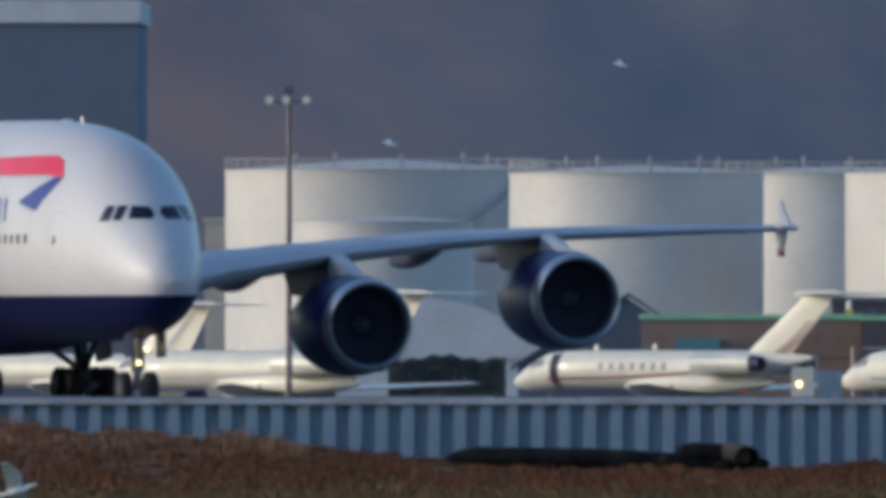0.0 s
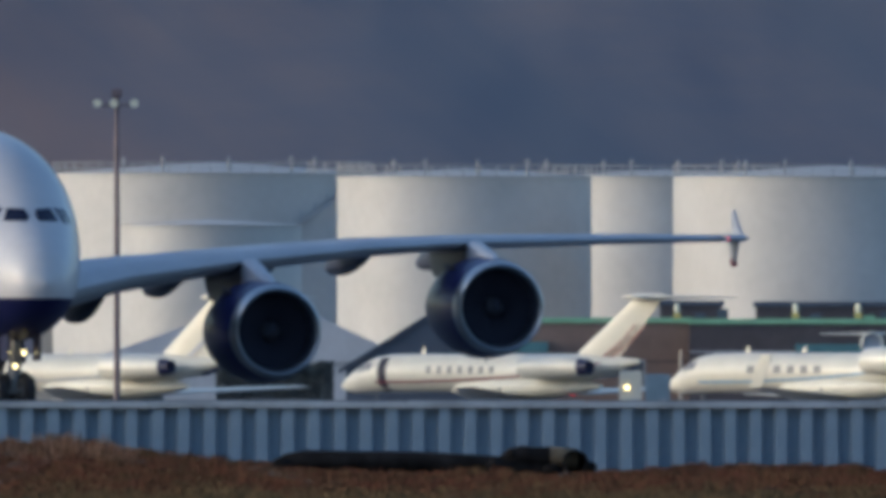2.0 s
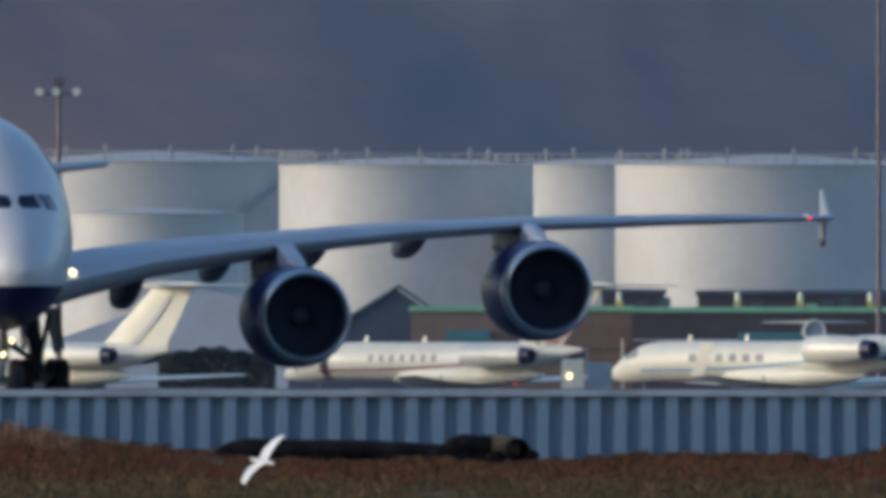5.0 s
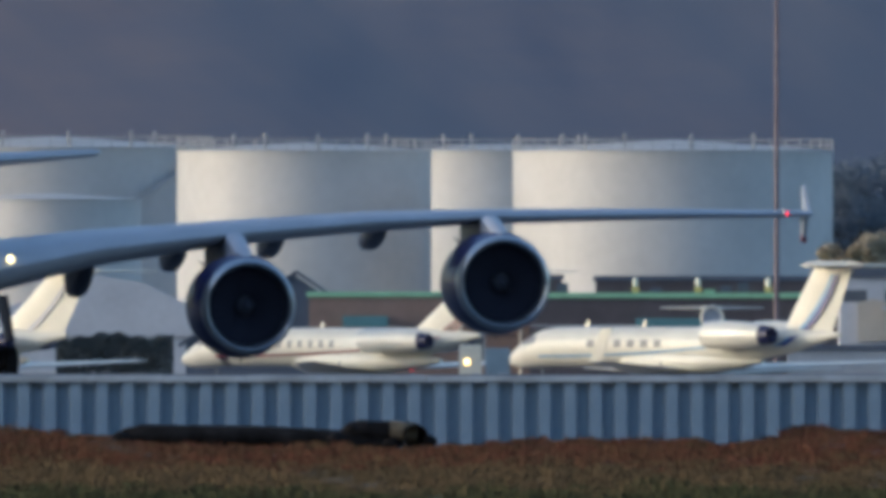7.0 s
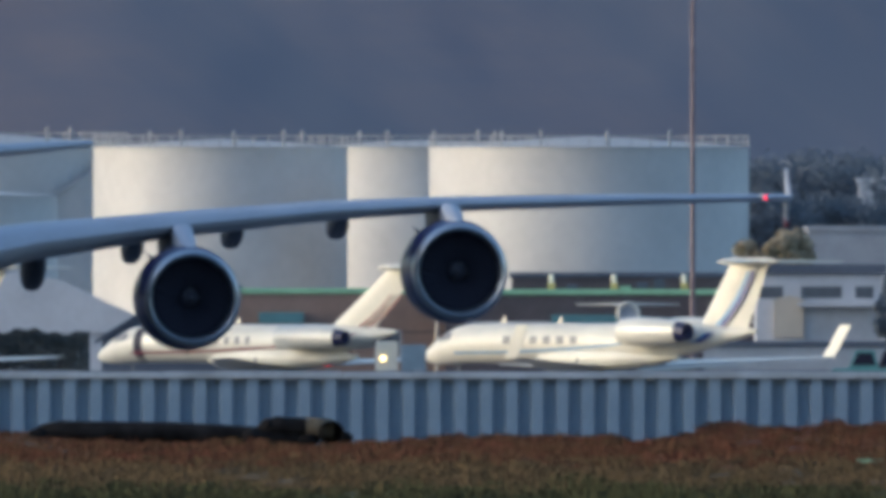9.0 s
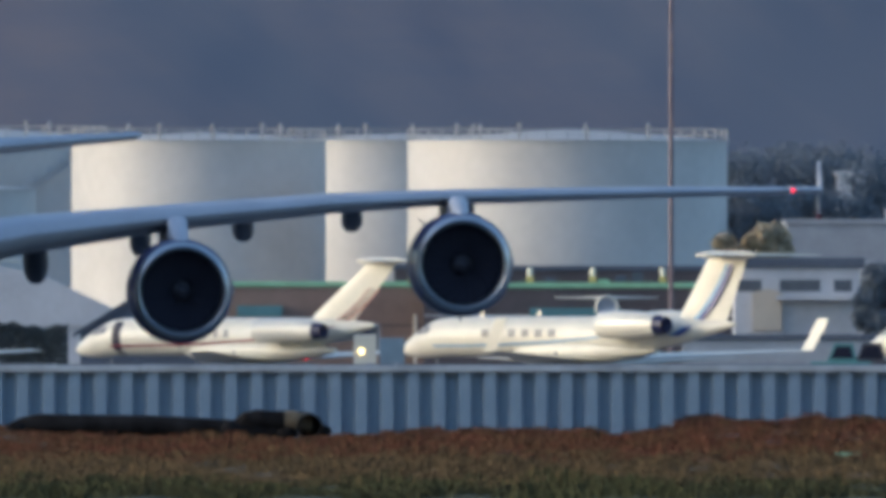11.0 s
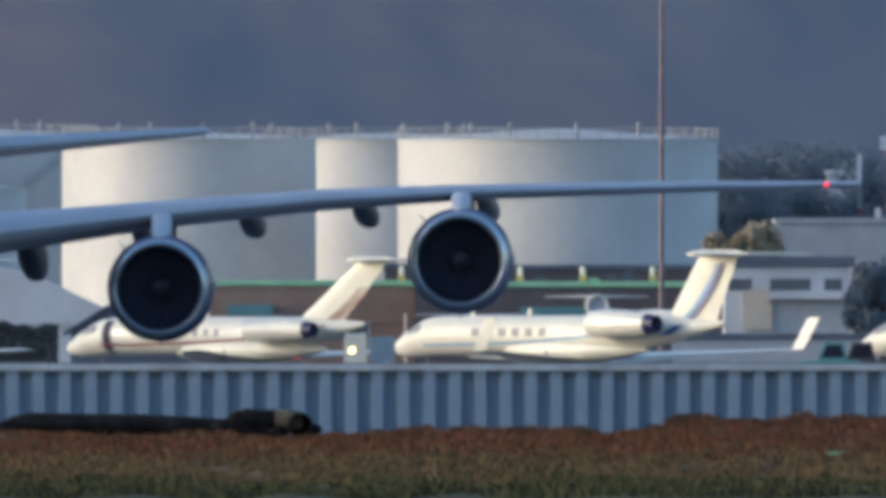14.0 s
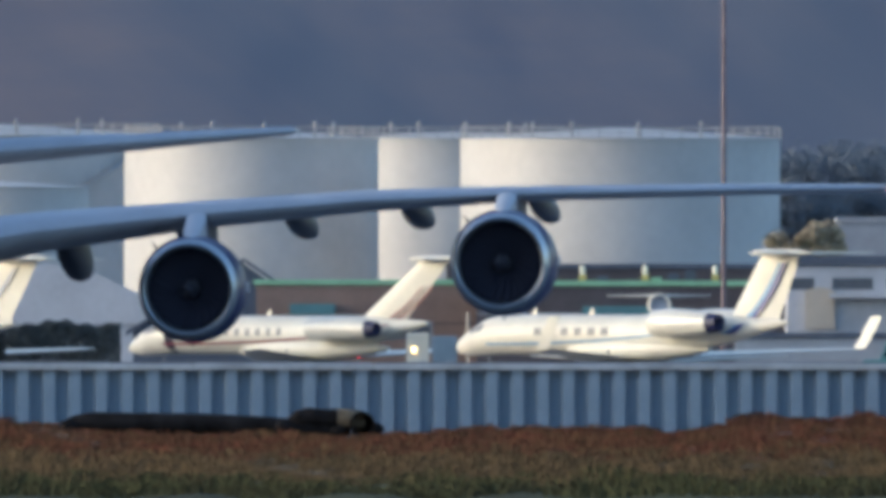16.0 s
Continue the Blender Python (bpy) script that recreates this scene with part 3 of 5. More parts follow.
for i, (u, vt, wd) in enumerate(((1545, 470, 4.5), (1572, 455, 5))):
    tree(u, vt, 3600.0, wd, LEAF_FAR, "green tree beside the apron buildings with haze in its leaf colour", 40 + i)


def hedge(u0, u1, v_top, y, seed):
    """A dense low hedge of many small leaf clumps."""
    k = y / FOCUS
    rng = random.Random(seed)
    h = 1 + (610 - v_top) * k - base(y)
    x0, x1 = (u0 - 784) * k, (u1 - 784) * k
    root = thing("hedge", "low dark green hedge behind the apron", "hedge", ((x0 + x1) / 2, y, base(y)))
    w = (x1 - x0) / 2
    stems = Shape()
    for i in range(int(w * 2)):
        x = -w + 0.4 + i
        stems.rod((x, 0, 0), (x + 0.2, 0, h * 0.7), 0.06, 0.03, 6)
    stems.make("stems", BARK, root)
    vs, fs = [], []
    for _ in range(int(2600 * w)):
        x = rng.uniform(-w, w)
        top = h * (0.90 + 0.05 * math.sin(x * 1.1 + seed) + 0.03 * math.sin(x * 4.1))
        p = Vector((x, rng.uniform(-0.9, 0.9), top * rng.random() ** 0.7))
        a = Vector((rng.gauss(0, 1), rng.gauss(0, 1), rng.gauss(0, 1))).normalized()
        b = a.orthogonal().normalized()
        q = rng.uniform(0.07, 0.17)
        n = len(vs)
        vs += [tuple(p + a * q), tuple(p + b * q * 0.6), tuple(p - a * q), tuple(p - b * q * 0.6)]
        fs.append((n, n + 1, n + 2, n + 3))
    me = bpy.data.meshes.new("crown")
    me.from_pydata(vs, [], fs)
    me.materials.append(LEAF)
    new("crown", me).parent = root


hedge(-300, -190, 575, 3400.0, 1)
hedge(-95, 112, 566, 3400.0, 2)


# Rear pylon colour is darkened in place of the wing's shade.
PYLON_DARK = material("shaded_pylon_paint", (0.035, 0.038, 0.06), 0.45, vary=0.1)
DARK_RED = material("dark_red_trim", (0.20, 0.035, 0.055), 0.4, vary=0.05)

# ---- the airliner: x to its left, y aft (0 at 34 m behind the nose), z up ----
AFT = 34.0
HULL = ([0.0, 0.25, 0.7, 1.4, 2.2, 3.0, 4.0, 5.5, 7.5, 10, 13, 16, 45, 52, 58, 64, 69, 72.2],
        [4.62, 4.10, 3.68, 3.26, 2.96, 2.75, 2.58, 2.45, 2.37, 2.33, 2.3, 2.3, 2.3, 2.7, 3.8, 5.4, 7.0, 8.3],
        [4.68, 5.30, 5.85, 6.42, 7.02, 7.75, 8.50, 9.30, 9.92, 10.36, 10.62, 10.7, 10.7, 10.7, 10.65, 10.4, 10.0, 9.4],
        [0.04, 0.62, 1.0, 1.36, 1.66, 1.93, 2.23, 2.66, 3.10, 3.42, 3.55, 3.57, 3.57, 3.5, 3.05, 2.15, 1.2, 0.4],
        [4.65, 4.66, 4.7, 4.8, 4.95, 5.1, 5.3, 5.5, 5.65, 5.75, 5.8, 5.8, 5.8, 6.0, 6.6, 7.5, 8.3, 8.8])


def smooth_interp(x, xs, ys):
    """A monotone cubic through the stations."""
    xs, ys = np.array(xs, float), np.array(ys, float)
    d = np.diff(ys) / np.diff(xs)
    m = np.concatenate([[d[0]], [0 if a * b <= 0 else 2 * a * b / (a + b) for a, b in zip(d[:-1], d[1:])], [d[-1]]])
    i = int(np.clip(np.searchsorted(xs, x) - 1, 0, len(xs) - 2))
    h = xs[i + 1] - xs[i]
    t = (x - xs[i]) / h
    return ((1 + 2 * t) * (1 - t) ** 2 * ys[i] + t * (1 - t) ** 2 * h * m[i] + t * t * (3 - 2 * t) * ys[i + 1] + t * t * (t - 1) * h * m[i + 1])


def hull_section(a):
    return tuple(float(smooth_interp(a, HULL[0], c)) for c in HULL[1:])


def hull_half(a, z):
    zb, zt, hw, zc = hull_section(a)
    q = (z - zc) / (zt - zc) if z > zc else (zc - z) / (zc - zb)
    return hw * max(0.0, 1 - min(1, q) ** 2.1) ** (1 / 2.1)


def hull_point(a, z, side, off=0.012):
    """On the skin at a metres aft and height z; side -1 is its right."""
    h = hull_half(a, z)
    e = 0.05
    da = (hull_half(a + e, z) - hull_half(max(a - e, 0), z)) / (2 * e)
    dz = (hull_half(a, z + e) - hull_half(a, z - e)) / (2 * e)
    n = Vector((1, -max(-3, min(3, da)), -max(-3, min(3, dz)))).normalized()
    return Vector((side * (h + n.x * off), a - AFT + n.y * off, z + n.z * off))


def skin_patch(corners, side, n=6, off=0.012):
    """A thin patch on the skin between four corners (a, z), in order round it."""
    (a0, z0), (a1, z1), (a2, z2), (a3, z3) = corners
    sh = Shape()
    rows = []
    for i in range(n + 1):
        t = i / n
        row = []
        for j in range(n + 1):
            s = j / n
            a = (1 - t) * ((1 - s) * a0 + s * a1) + t * ((1 - s) * a3 + s * a2)
            z = (1 - t) * ((1 - s) * z0 + s * z1) + t * ((1 - s) * z3 + s * z2)
            row.append(hull_point(a, z, side, off))
        rows.append(row)
    return sh.grid(rows, closed=False)


WING_L = [2.5, 5.0, 9.3, 14.9, 20.5, 25.6, 33.0, 39.9]
WING_LE = [18.6, 20.3, 23.4, 27.8, 31.4, 35.1, 41.6, 48.1]
WING_CH = [18.8, 17.4, 14.2, 11.0, 9.0, 7.4, 5.5, 3.6]
WING_Z = [3.88, 4.23, 5.04, 5.675, 6.17, 6.44, 6.62, 6.72]
WING_T = [2.5, 2.18, 1.52, 1.05, 0.84, 0.62, 0.46, 0.26]


def wing_at(l):
    l = abs(l)
    return [float(np.interp(l, WING_L, c)) for c in (WING_LE, WING_CH, WING_Z, WING_T)]


AIRFOIL = [(1.0, 0.0), (0.8, 0.16), (0.55, 0.36), (0.32, 0.50), (0.15, 0.46), (0.06, 0.32), (0.015, 0.15), (0.0, -0.02),
           (0.015, -0.17), (0.06, -0.30), (0.18, -0.42), (0.4, -0.44), (0.65, -0.22), (0.85, -0.04)]


def plane_surface(sections, side):
    """A lofted wing from (l, leading edge, chord, z, thickness)."""
    sh = Shape()
    sh.grid([[(side * l, le + ch * p - AFT, z + th * q - 0.012 * ch * p) for p, q in AIRFOIL] for l, le, ch, z, th in sections])
    return sh


def wheel(parent, x, y, r, w):
    """A wheel turning about its axle: tyre and hub in one rolling part."""
    sh = Shape()
    sh.turned([(-w / 2, r * 0.5), (-w / 2, r * 0.86), (-w * 0.36, r * 0.98), (0, r), (w * 0.36, r * 0.98), (w / 2, r * 0.86), (w / 2, r * 0.5), (-w / 2, r * 0.5)], "x", 24, mat=0)
    sh.turned([(-w * 0.42, r * 0.5), (-w * 0.42, 0.05), (w * 0.42, 0.05), (w * 0.42, r * 0.5)], "x", 24, mat=1)
    ob = sh.make("wheel", [RUBBER, GEAR], parent)
    ob.location = (x, y, r)
    WHEELS.append((ob, r))
    return ob


WHEELS, FANS = [], []


def engine(root, a, l, z, side, nac):
    """A high-bypass engine: cowl, lip, dark intake, fan with a spiral, core, pylon."""
    x = side * l
    cowl = Shape()
    cowl.turned([(0.55, 1.77), (1.1, 1.86), (2.0, 1.93), (3.0, 1.93), (4.0, 1.84), (5.0, 1.66), (5.6, 1.52), (5.6, 1.46), (4.6, 1.42)], "y", 56)
    cowl_ob = cowl.make("engine_cowl", NAVY, root, "glossy navy-blue engine cowl", loc=(x, a - AFT, z))
    lip = Shape().turned([(0.55, 1.772), (0.3, 1.74), (0.1, 1.685), (0.0, 1.615), (0.05, 1.55), (0.2, 1.50), (0.42, 1.475)], "y", 56)
    lip.make("intake_lip", STEEL, cowl_ob, "bare silver metal intake lip")
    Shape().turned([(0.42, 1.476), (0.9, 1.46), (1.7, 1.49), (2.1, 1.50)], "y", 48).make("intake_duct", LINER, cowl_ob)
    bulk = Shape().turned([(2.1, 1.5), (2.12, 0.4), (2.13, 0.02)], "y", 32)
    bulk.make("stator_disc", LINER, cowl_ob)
    fan_ob = Shape().turned([(-0.75, 0.01), (-0.68, 0.1), (-0.45, 0.24), (-0.1, 0.40), (0.25, 0.46)], "y", 24).make("fan", SPINNER, root, "fan with a spiral on its spinner, colours darkened for intake shade")
    fan_ob.location = (x, a - AFT + 1.35, z)
    rings = []
    for q, tw, ch in ((0.42, 0.5, 0.42), (0.8, 0.8, 0.5), (1.2, 1.05, 0.52), (1.45, 1.15, 0.48)):
        ca, sa = math.cos(0.12 * q * q), math.sin(0.12 * q * q)
        dx, dy = math.sin(tw) * ch / 2, math.cos(tw) * ch / 2
        mid, tang = Vector((q * sa, 0, q * ca)), Vector((ca, 0, -sa))
        rings.append([mid - tang * dx + Vector((0, -dy, 0)), mid + tang * dx + Vector((0, dy, 0)), mid + tang * (dx - 0.012) + Vector((0, dy + 0.02, 0)), mid - tang * (dx + 0.012) + Vector((0, 0.02 - dy, 0))])
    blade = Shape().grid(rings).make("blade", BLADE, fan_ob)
    for k in range(1, 24):
        other = new("blade", blade.data)
        other.parent = fan_ob
        other.rotation_euler = (0, 2 * math.pi * k / 24, 0)
    rows = []
    for k in range(34):
        t = k / 33
        r = 0.08 + 0.24 * t
        d = float(np.interp(r, [0.01, 0.1, 0.24, 0.40], [-0.75, -0.68, -0.45, -0.1])) - 0.02
        an = 5.2 * t
        w = 0.012 + 0.03 * t
        rows.append([((r - w) * math.sin(an), d - 0.02, (r - w) * math.cos(an)), ((r + w) * math.sin(an), d + 0.03, (r + w) * math.cos(an))])
    Shape().grid(rows, closed=False).make("spiral", SPIRAL, fan_ob, "painted spiral darkened for intake shade")
    FANS.append(fan_ob)
    Shape().turned([(4.6, 1.15), (5.6, 1.1), (6.8, 0.86), (7.6, 0.66), (7.6, 0.58), (7.0, 0.5), (8.2, 0.16), (8.6, 0.02)], "y", 32).make("core_nozzle", GEAR, cowl_ob, "dark metal core exhaust nozzle")
    for s in (-side,):
        an = radians(42) * s
        p = Vector((math.sin(an), 0, math.cos(an)))
        Shape().grid([[p * 1.84 + Vector((0, 1.6, 0)), p * 1.80 + Vector((0, 3.0, 0)), p * 2.30 + Vector((0, 3.0, 0)), p * 2.12 + Vector((0, 2.3, 0))],
                      [p * 1.84 + Vector((0.04, 1.6, 0)), p * 1.80 + Vector((0.04, 3.0, 0)), p * 2.30 + Vector((0.04, 3.0, 0)), p * 2.12 + Vector((0.04, 2.3, 0))]]).make("chine", NAVY_DULL, cowl_ob, smooth=0)
    for s in (-1, 1):
        Shape().box((s * 1.88 - 0.03, 2.1, -0.1), (s * 1.88 + 0.1, 3.2, 0.25), bevel=0.02).make("cowl_emblem", SILVER, cowl_ob, "pale emblem patch", smooth=0)
    Shape().rod((0.0, 2.2, -1.9), (0.0, 2.25, -2.08), 0.03, n=6).make("drain_mast", GEAR, cowl_ob)
    le, ch, wz, th = wing_at(l)
    b = le - a
    rise = wz - z
    def strut(name, stations, mat, note):
        rings = []
        for d, w, zb, zt in stations:
            rings.append([(-w, d, zb), (w, d, zb), (w, d, zt - 0.1), (w * 0.5, d, zt), (-w * 0.5, d, zt), (-w, d, zt - 0.1)])
        Shape().grid(rings).make(name, mat, root, note, loc=(x, a - AFT, z))
    joint = (b - 0.2, 0.36, 1.2, rise + th * 0.02)
    strut("pylon", [(0.9, 0.10, 1.55, 1.86), (1.8, 0.30, 1.5, 2.10 if rise > 2.3 else 2.02), joint], WING_GREY, "pale grey engine pylon")
    strut("pylon_rear", [joint, (b + 1.5, 0.40, 0.9, rise), (b + 4.5, 0.42, 1.2, rise), (b + 6.5, 0.1, rise - 0.75, rise - 0.3)], PYLON_DARK, "rear pylon fairing with underwing shade in its colour")


def airliner():
    root = thing("airliner", "double-deck four-engined white airliner with navy belly taxiing", "airliner")
    # hull
    stations = [0.0, 0.08, 0.25, 0.45, 0.7, 1.0, 1.4, 1.8, 2.2, 2.6, 3.0, 3.5, 4, 4.7, 5.5, 6.5, 7.5, 8.7, 10, 11.5, 13, 16, 22, 30, 38, 45, 48, 52, 55, 58, 61, 64, 66.5, 69, 71, 72.2]
    n = 64
    sh = Shape()
    rings = []
    for a in stations:
        zb, zt, hw, zc = hull_section(a)
        ring = []
        for k in range(n):
            t = 2 * math.pi * k / n
            c, s = math.cos(t), math.sin(t)
            x = hw * math.copysign(abs(c) ** (2 / 2.1), c)
            z = zc + (zt - zc if s > 0 else zc - zb) * math.copysign(abs(s) ** (2 / 2.1), s)
            ring.append((x, a - AFT, z))
        rings.append(ring)
    sh.grid(rings)
    hull = sh.make("fuselage", hull_paint(), root, "white double-deck fuselage with a navy-blue belly", smooth=60)
    # wing-body fairing
    rings = []
    for a, w, zb, zt in ((17, 1.0, 2.3, 3.0), (20, 3.0, 1.98, 4.2), (24, 4.1, 1.82, 4.7), (32, 4.3, 1.75, 4.8), (38, 4.1, 1.8, 4.6), (43, 3.2, 2.0, 4.0), (48, 1.2, 2.3, 3.0)):
        rings.append([(w * math.copysign(abs(math.cos(t)) ** 0.75, math.cos(t)), a - AFT, (zb + zt) / 2 + (zt - zb) / 2 * math.copysign(abs(math.sin(t)) ** 0.75, math.sin(t))) for t in [2 * math.pi * k / 32 for k in range(32)]])
    Shape().grid(rings).make("belly_fairing", hull_paint(), root, "navy-blue belly fairing", smooth=60)
    # wings
    for side in (1, -1):
        secs = list(zip(WING_L, WING_LE, WING_CH, WING_Z, WING_T))
        wing = plane_surface(secs, side).make("wing", WING_GREY, root, "long grey swept wing", smooth=50)
        tl, (tle, tch, tz, tth) = 39.9, wing_at(39.9)
        Shape().grid([[(side * (tl + d), tle + f - AFT, tz + h) for f, h in ((0.9, 0.0), (1.9, 0.7), (2.25, 1.08), (2.5, 1.08), (2.4, 0.1), (2.9, 0.0), (2.55, -1.05), (2.25, -1.05), (1.6, -0.1))] for d in (-0.04, 0.08)]).make("wingtip_fence", WING_GREY, wing, "grey wingtip fence", smooth=0)
        Shape().box((side * 39.92 - 0.07, tle + 2.15 - AFT, tz - 1.1), (side * 39.92 + 0.09, tle + 2.6 - AFT, tz - 0.75), bevel=0.03).make("fence_foot", DARK_RED, wing, "dark red lower fence tip", smooth=0)
        # flap track fairings, toed out, deepest behind the trailing edge
        for l, low, zb, rad in ((10.07, 35.4, 3.22, 0.47), (14.1, 38.9, 4.23, 0.40), (17.96, 40.2, 4.78, 0.40), (22.07, 41.9, 5.14, 0.40), (26.47, 45.1, 5.37, 0.34)):
            le, ch, z, th = wing_at(l)
            deep = z - 0.1 - zb
            rings = []
            for d, q, top, bot in ((-6.4, 0.08, 0.0, 0.1), (-5.2, 0.5, 0.0, 0.35), (-3.8, 0.8, 0.0, 0.62), (-2.2, 0.98, 0.0, 0.85), (-0.8, 1.0, 0.05, 0.98), (0.2, 0.94, 0.15, 1.0), (1.2, 0.74, 0.34, 0.97), (2.0, 0.45, 0.5, 0.9), (2.6, 0.08, 0.68, 0.8)):
                zm, zr = z - 0.1 - deep * (top + bot) / 2, deep * (bot - top) / 2
                rings.append([(side * (l + 0.055 * d) + rad * q * math.copysign(abs(math.cos(t)) ** 0.8, math.cos(t)), low + d - AFT, zm + zr * math.copysign(abs(math.sin(t)) ** 0.8, math.sin(t))) for t in [2 * math.pi * k / 24 for k in range(24)]])
            Shape().grid(rings).make("flap_track_fairing", FAIRING, wing, "flap track fairing with underwing shade in its grey")
        # slat gaps along the leading edge
        for l0, l1 in ((6.5, 12.6), (16.6, 20.4), (20.6, 24.2), (27.0, 31.5), (31.7, 36.4)):
            s0, s1 = wing_at(l0), wing_at(l1)
            Shape().grid([[(side * l, le + ch * p - AFT, z + th * q - 0.012 * ch * p + 0.012) for p, q in ((0.15, 0.462), (0.16, 0.467), (0.17, 0.472))] for l, (le, ch, z, th) in ((l0, s0), (l1, s1))], closed=False).make("slat_gap", FAIRING, wing)
        # landing light in the root
        Shape().turned([(0.0, 0.02), (0.0, 0.105), (0.5, 0.13)], "y", 14).make("landing_light", LAMP_ON, wing, "bright landing light", loc=(side * 5.55, 20.75 - AFT, 4.60))
        le, ch, z, th = wing_at(38.75)
        Shape().turned([(0.0, 0.02), (0.02, 0.06), (0.16, 0.07)], "y", 12).make("navigation_light", NAV_RED if side > 0 else FLOOD, wing, "red navigation light" if side > 0 else "clear navigation light", loc=(side * 38.75, le - 0.05 - AFT, z))
        # added plate, no real part, that blocks the light towards inboard views
        x = side * 38.6
        Shape().box((x - 0.02, le - 0.55 - AFT, z - 0.16), (x + 0.02, le + 0.4 - AFT, z + 0.16), bevel=0.01).make("light_shield", WING_GREY, wing, smooth=0)
        engine(root, 23.29, 14.88, 2.95, side, 1)
        engine(root, 30.97, 25.59, 3.93, side, 1)
        # tailplane
        secs = [(1.2, 57.5, 9.5, 7.78, 1.3), (8.0, 62.3, 6.6, 8.28, 0.82), (15.35, 67.1, 3.5, 8.84, 0.30), (15.57, 67.7, 2.5, 8.87, 0.12)]
        plane_surface(secs, side).make("tailplane", WING_GREY, root, "grey horizontal tailplane", smooth=50)
    # fin
    sh = Shape()
    sh.grid([[(th * q * 0.9, le + ch * p - AFT, z) for p, q in AIRFOIL] for z, le, ch, th in ((10.2, 54.0, 14.0, 1.3), (13, 56.8, 11.8, 1.1), (23.8, 66.5, 5.4, 0.45), (24.1, 67.4, 4.2, 0.2))])
    sh.make("fin", BLUE, root, "blue tail fin", smooth=50)
    # cockpit windows and marks, both sides
    for side in (-1, 1):
        for c in (((2.11, 6.93), (2.54, 6.93), (2.88, 7.43), (2.62, 7.39)), ((2.74, 6.88), (3.06, 6.86), (3.27, 7.42), (2.97, 7.43)), ((3.2, 6.86), (3.7, 6.84), (3.68, 7.42), (3.36, 7.43))):
            skin_patch(c, side, 6, 0.02).make("cockpit_window", GLASS, hull, "dark cockpit window")
        # red and blue ribbon sign
        for c in (((7.75, 9.12), (8.6, 9.34), (8.6, 8.6), (7.0, 8.52)), ((8.6, 9.34), (10.4, 9.34), (10.0, 8.6), (8.6, 8.6)), ((10.4, 9.34), (13.8, 9.28), (13.0, 8.6), (10.0, 8.6)), ((13.8, 9.28), (22.0, 9.2), (22.0, 8.6), (13.0, 8.6))):
            skin_patch(c, side, 8, 0.015).make("livery_band", RED, hull, "red livery ribbon")
        skin_patch(((6.95, 8.5), (7.6, 8.53), (9.85, 7.6), (8.1, 7.24)), side, 10, 0.016).make("livery_band", BLUE, hull, "blue livery ribbon")
        skin_patch(((9.85, 7.6), (10.1, 7.5), (8.35, 7.12), (8.1, 7.24)), side, 5, 0.015).make("livery_band", SILVER, hull, "silver ribbon tip")
        skin_patch(((7.8, 8.58), (14, 8.58), (14, 8.48), (8.2, 8.48)), side, 6, 0.014).make("livery_band", SILVER, hull, "silver ribbon edge")
        # lettering as plain bars
        for i, (a0, a1) in enumerate(((10.75, 11.0), (11.4, 11.7), (12.1, 12.4), (13.0, 13.3), (14.0, 14.8))):
            skin_patch(((a0, 6.85), (a1, 6.85), (a1 + 0.3, 7.75), (a0 + 0.3, 7.75)), side, 4, 0.015).make("lettering_bar", BLUE, hull, "dark blue lettering bar")
        # doors
        for a0, z0, z1 in ((5.75, 5.15, 7.15), (22.0, 4.85, 6.85)):
            for c in (((a0, z0), (a0 + 0.06, z0), (a0 + 0.06, z1), (a0, z1)), ((a0 + 1.1, z0), (a0 + 1.16, z0), (a0 + 1.16, z1), (a0 + 1.1, z1)), ((a0, z1), (a0 + 1.16, z1), (a0 + 1.16, z1 + 0.06), (a0, z1 + 0.06)), ((a0, z0 - 0.06), (a0 + 1.16, z0 - 0.06), (a0 + 1.16, z0), (a0, z0))):
                skin_patch(c, side, 3, 0.014).make("door_outline", LINE, hull)
            skin_patch(((a0 + 0.5, 6.0), (a0 + 0.66, 6.0), (a0 + 0.66, 6.3), (a0 + 0.5, 6.3)), side, 3, 0.015).make("door_window", GLASS, hull)
        # passenger windows, main and upper decks
        for z, a_first, count in ((6.2, 8.5, 40), (8.15, 15.0, 40)):
            for i in range(count):
                a = a_first + i * 0.66
                skin_patch(((a, z - 0.17), (a + 0.24, z - 0.17), (a + 0.24, z + 0.17), (a, z + 0.17)), side, 2, 0.016).make("cabin_window", GLASS, hull)
        for a, z in ((3.0, 5.6), (3.9, 5.5), (4.1, 5.1), (2.6, 4.9), (3.7, 6.3)):
            skin_patch(((a, z), (a + 0.12, z), (a + 0.12, z + 0.14), (a, z + 0.14)), side, 2, 0.016).make("sensor_plate", LINE, hull)
    # aerials on the roof
    Shape().grid([[(-0.03, 11.6 - AFT, 10.35), (0.03, 11.6 - AFT, 10.35), (0.03, 12.1 - AFT, 10.4), (-0.03, 12.1 - AFT, 10.4)], [(-0.01, 11.95 - AFT, 10.85), (0.01, 11.95 - AFT, 10.85), (0.01, 12.15 - AFT, 10.85), (-0.01, 12.15 - AFT, 10.85)]]).make("blade_aerial", WHITE, hull, smooth=0)
    Shape().turned([(0, 0.36), (0.09, 0.28), (0.16, 0.07)], "z", 16, caps=True).make("satellite_dome", WHITE, hull, loc=(0, 14.0 - AFT, 10.58))
    # nose gear
    ng = Shape()
    ng.rod((0, 5.0 - AFT, 0.61), (0, 4.75 - AFT, 2.9), 0.13, 0.18, 12)
    ng.rod((0, 5.0 - AFT, 1.3), (0, 6.6 - AFT, 2.6), 0.07, n=8)
    ng.rod((-0.75, 5.0 - AFT, 0.61), (0.75, 5.0 - AFT, 0.61), 0.1, n=10)
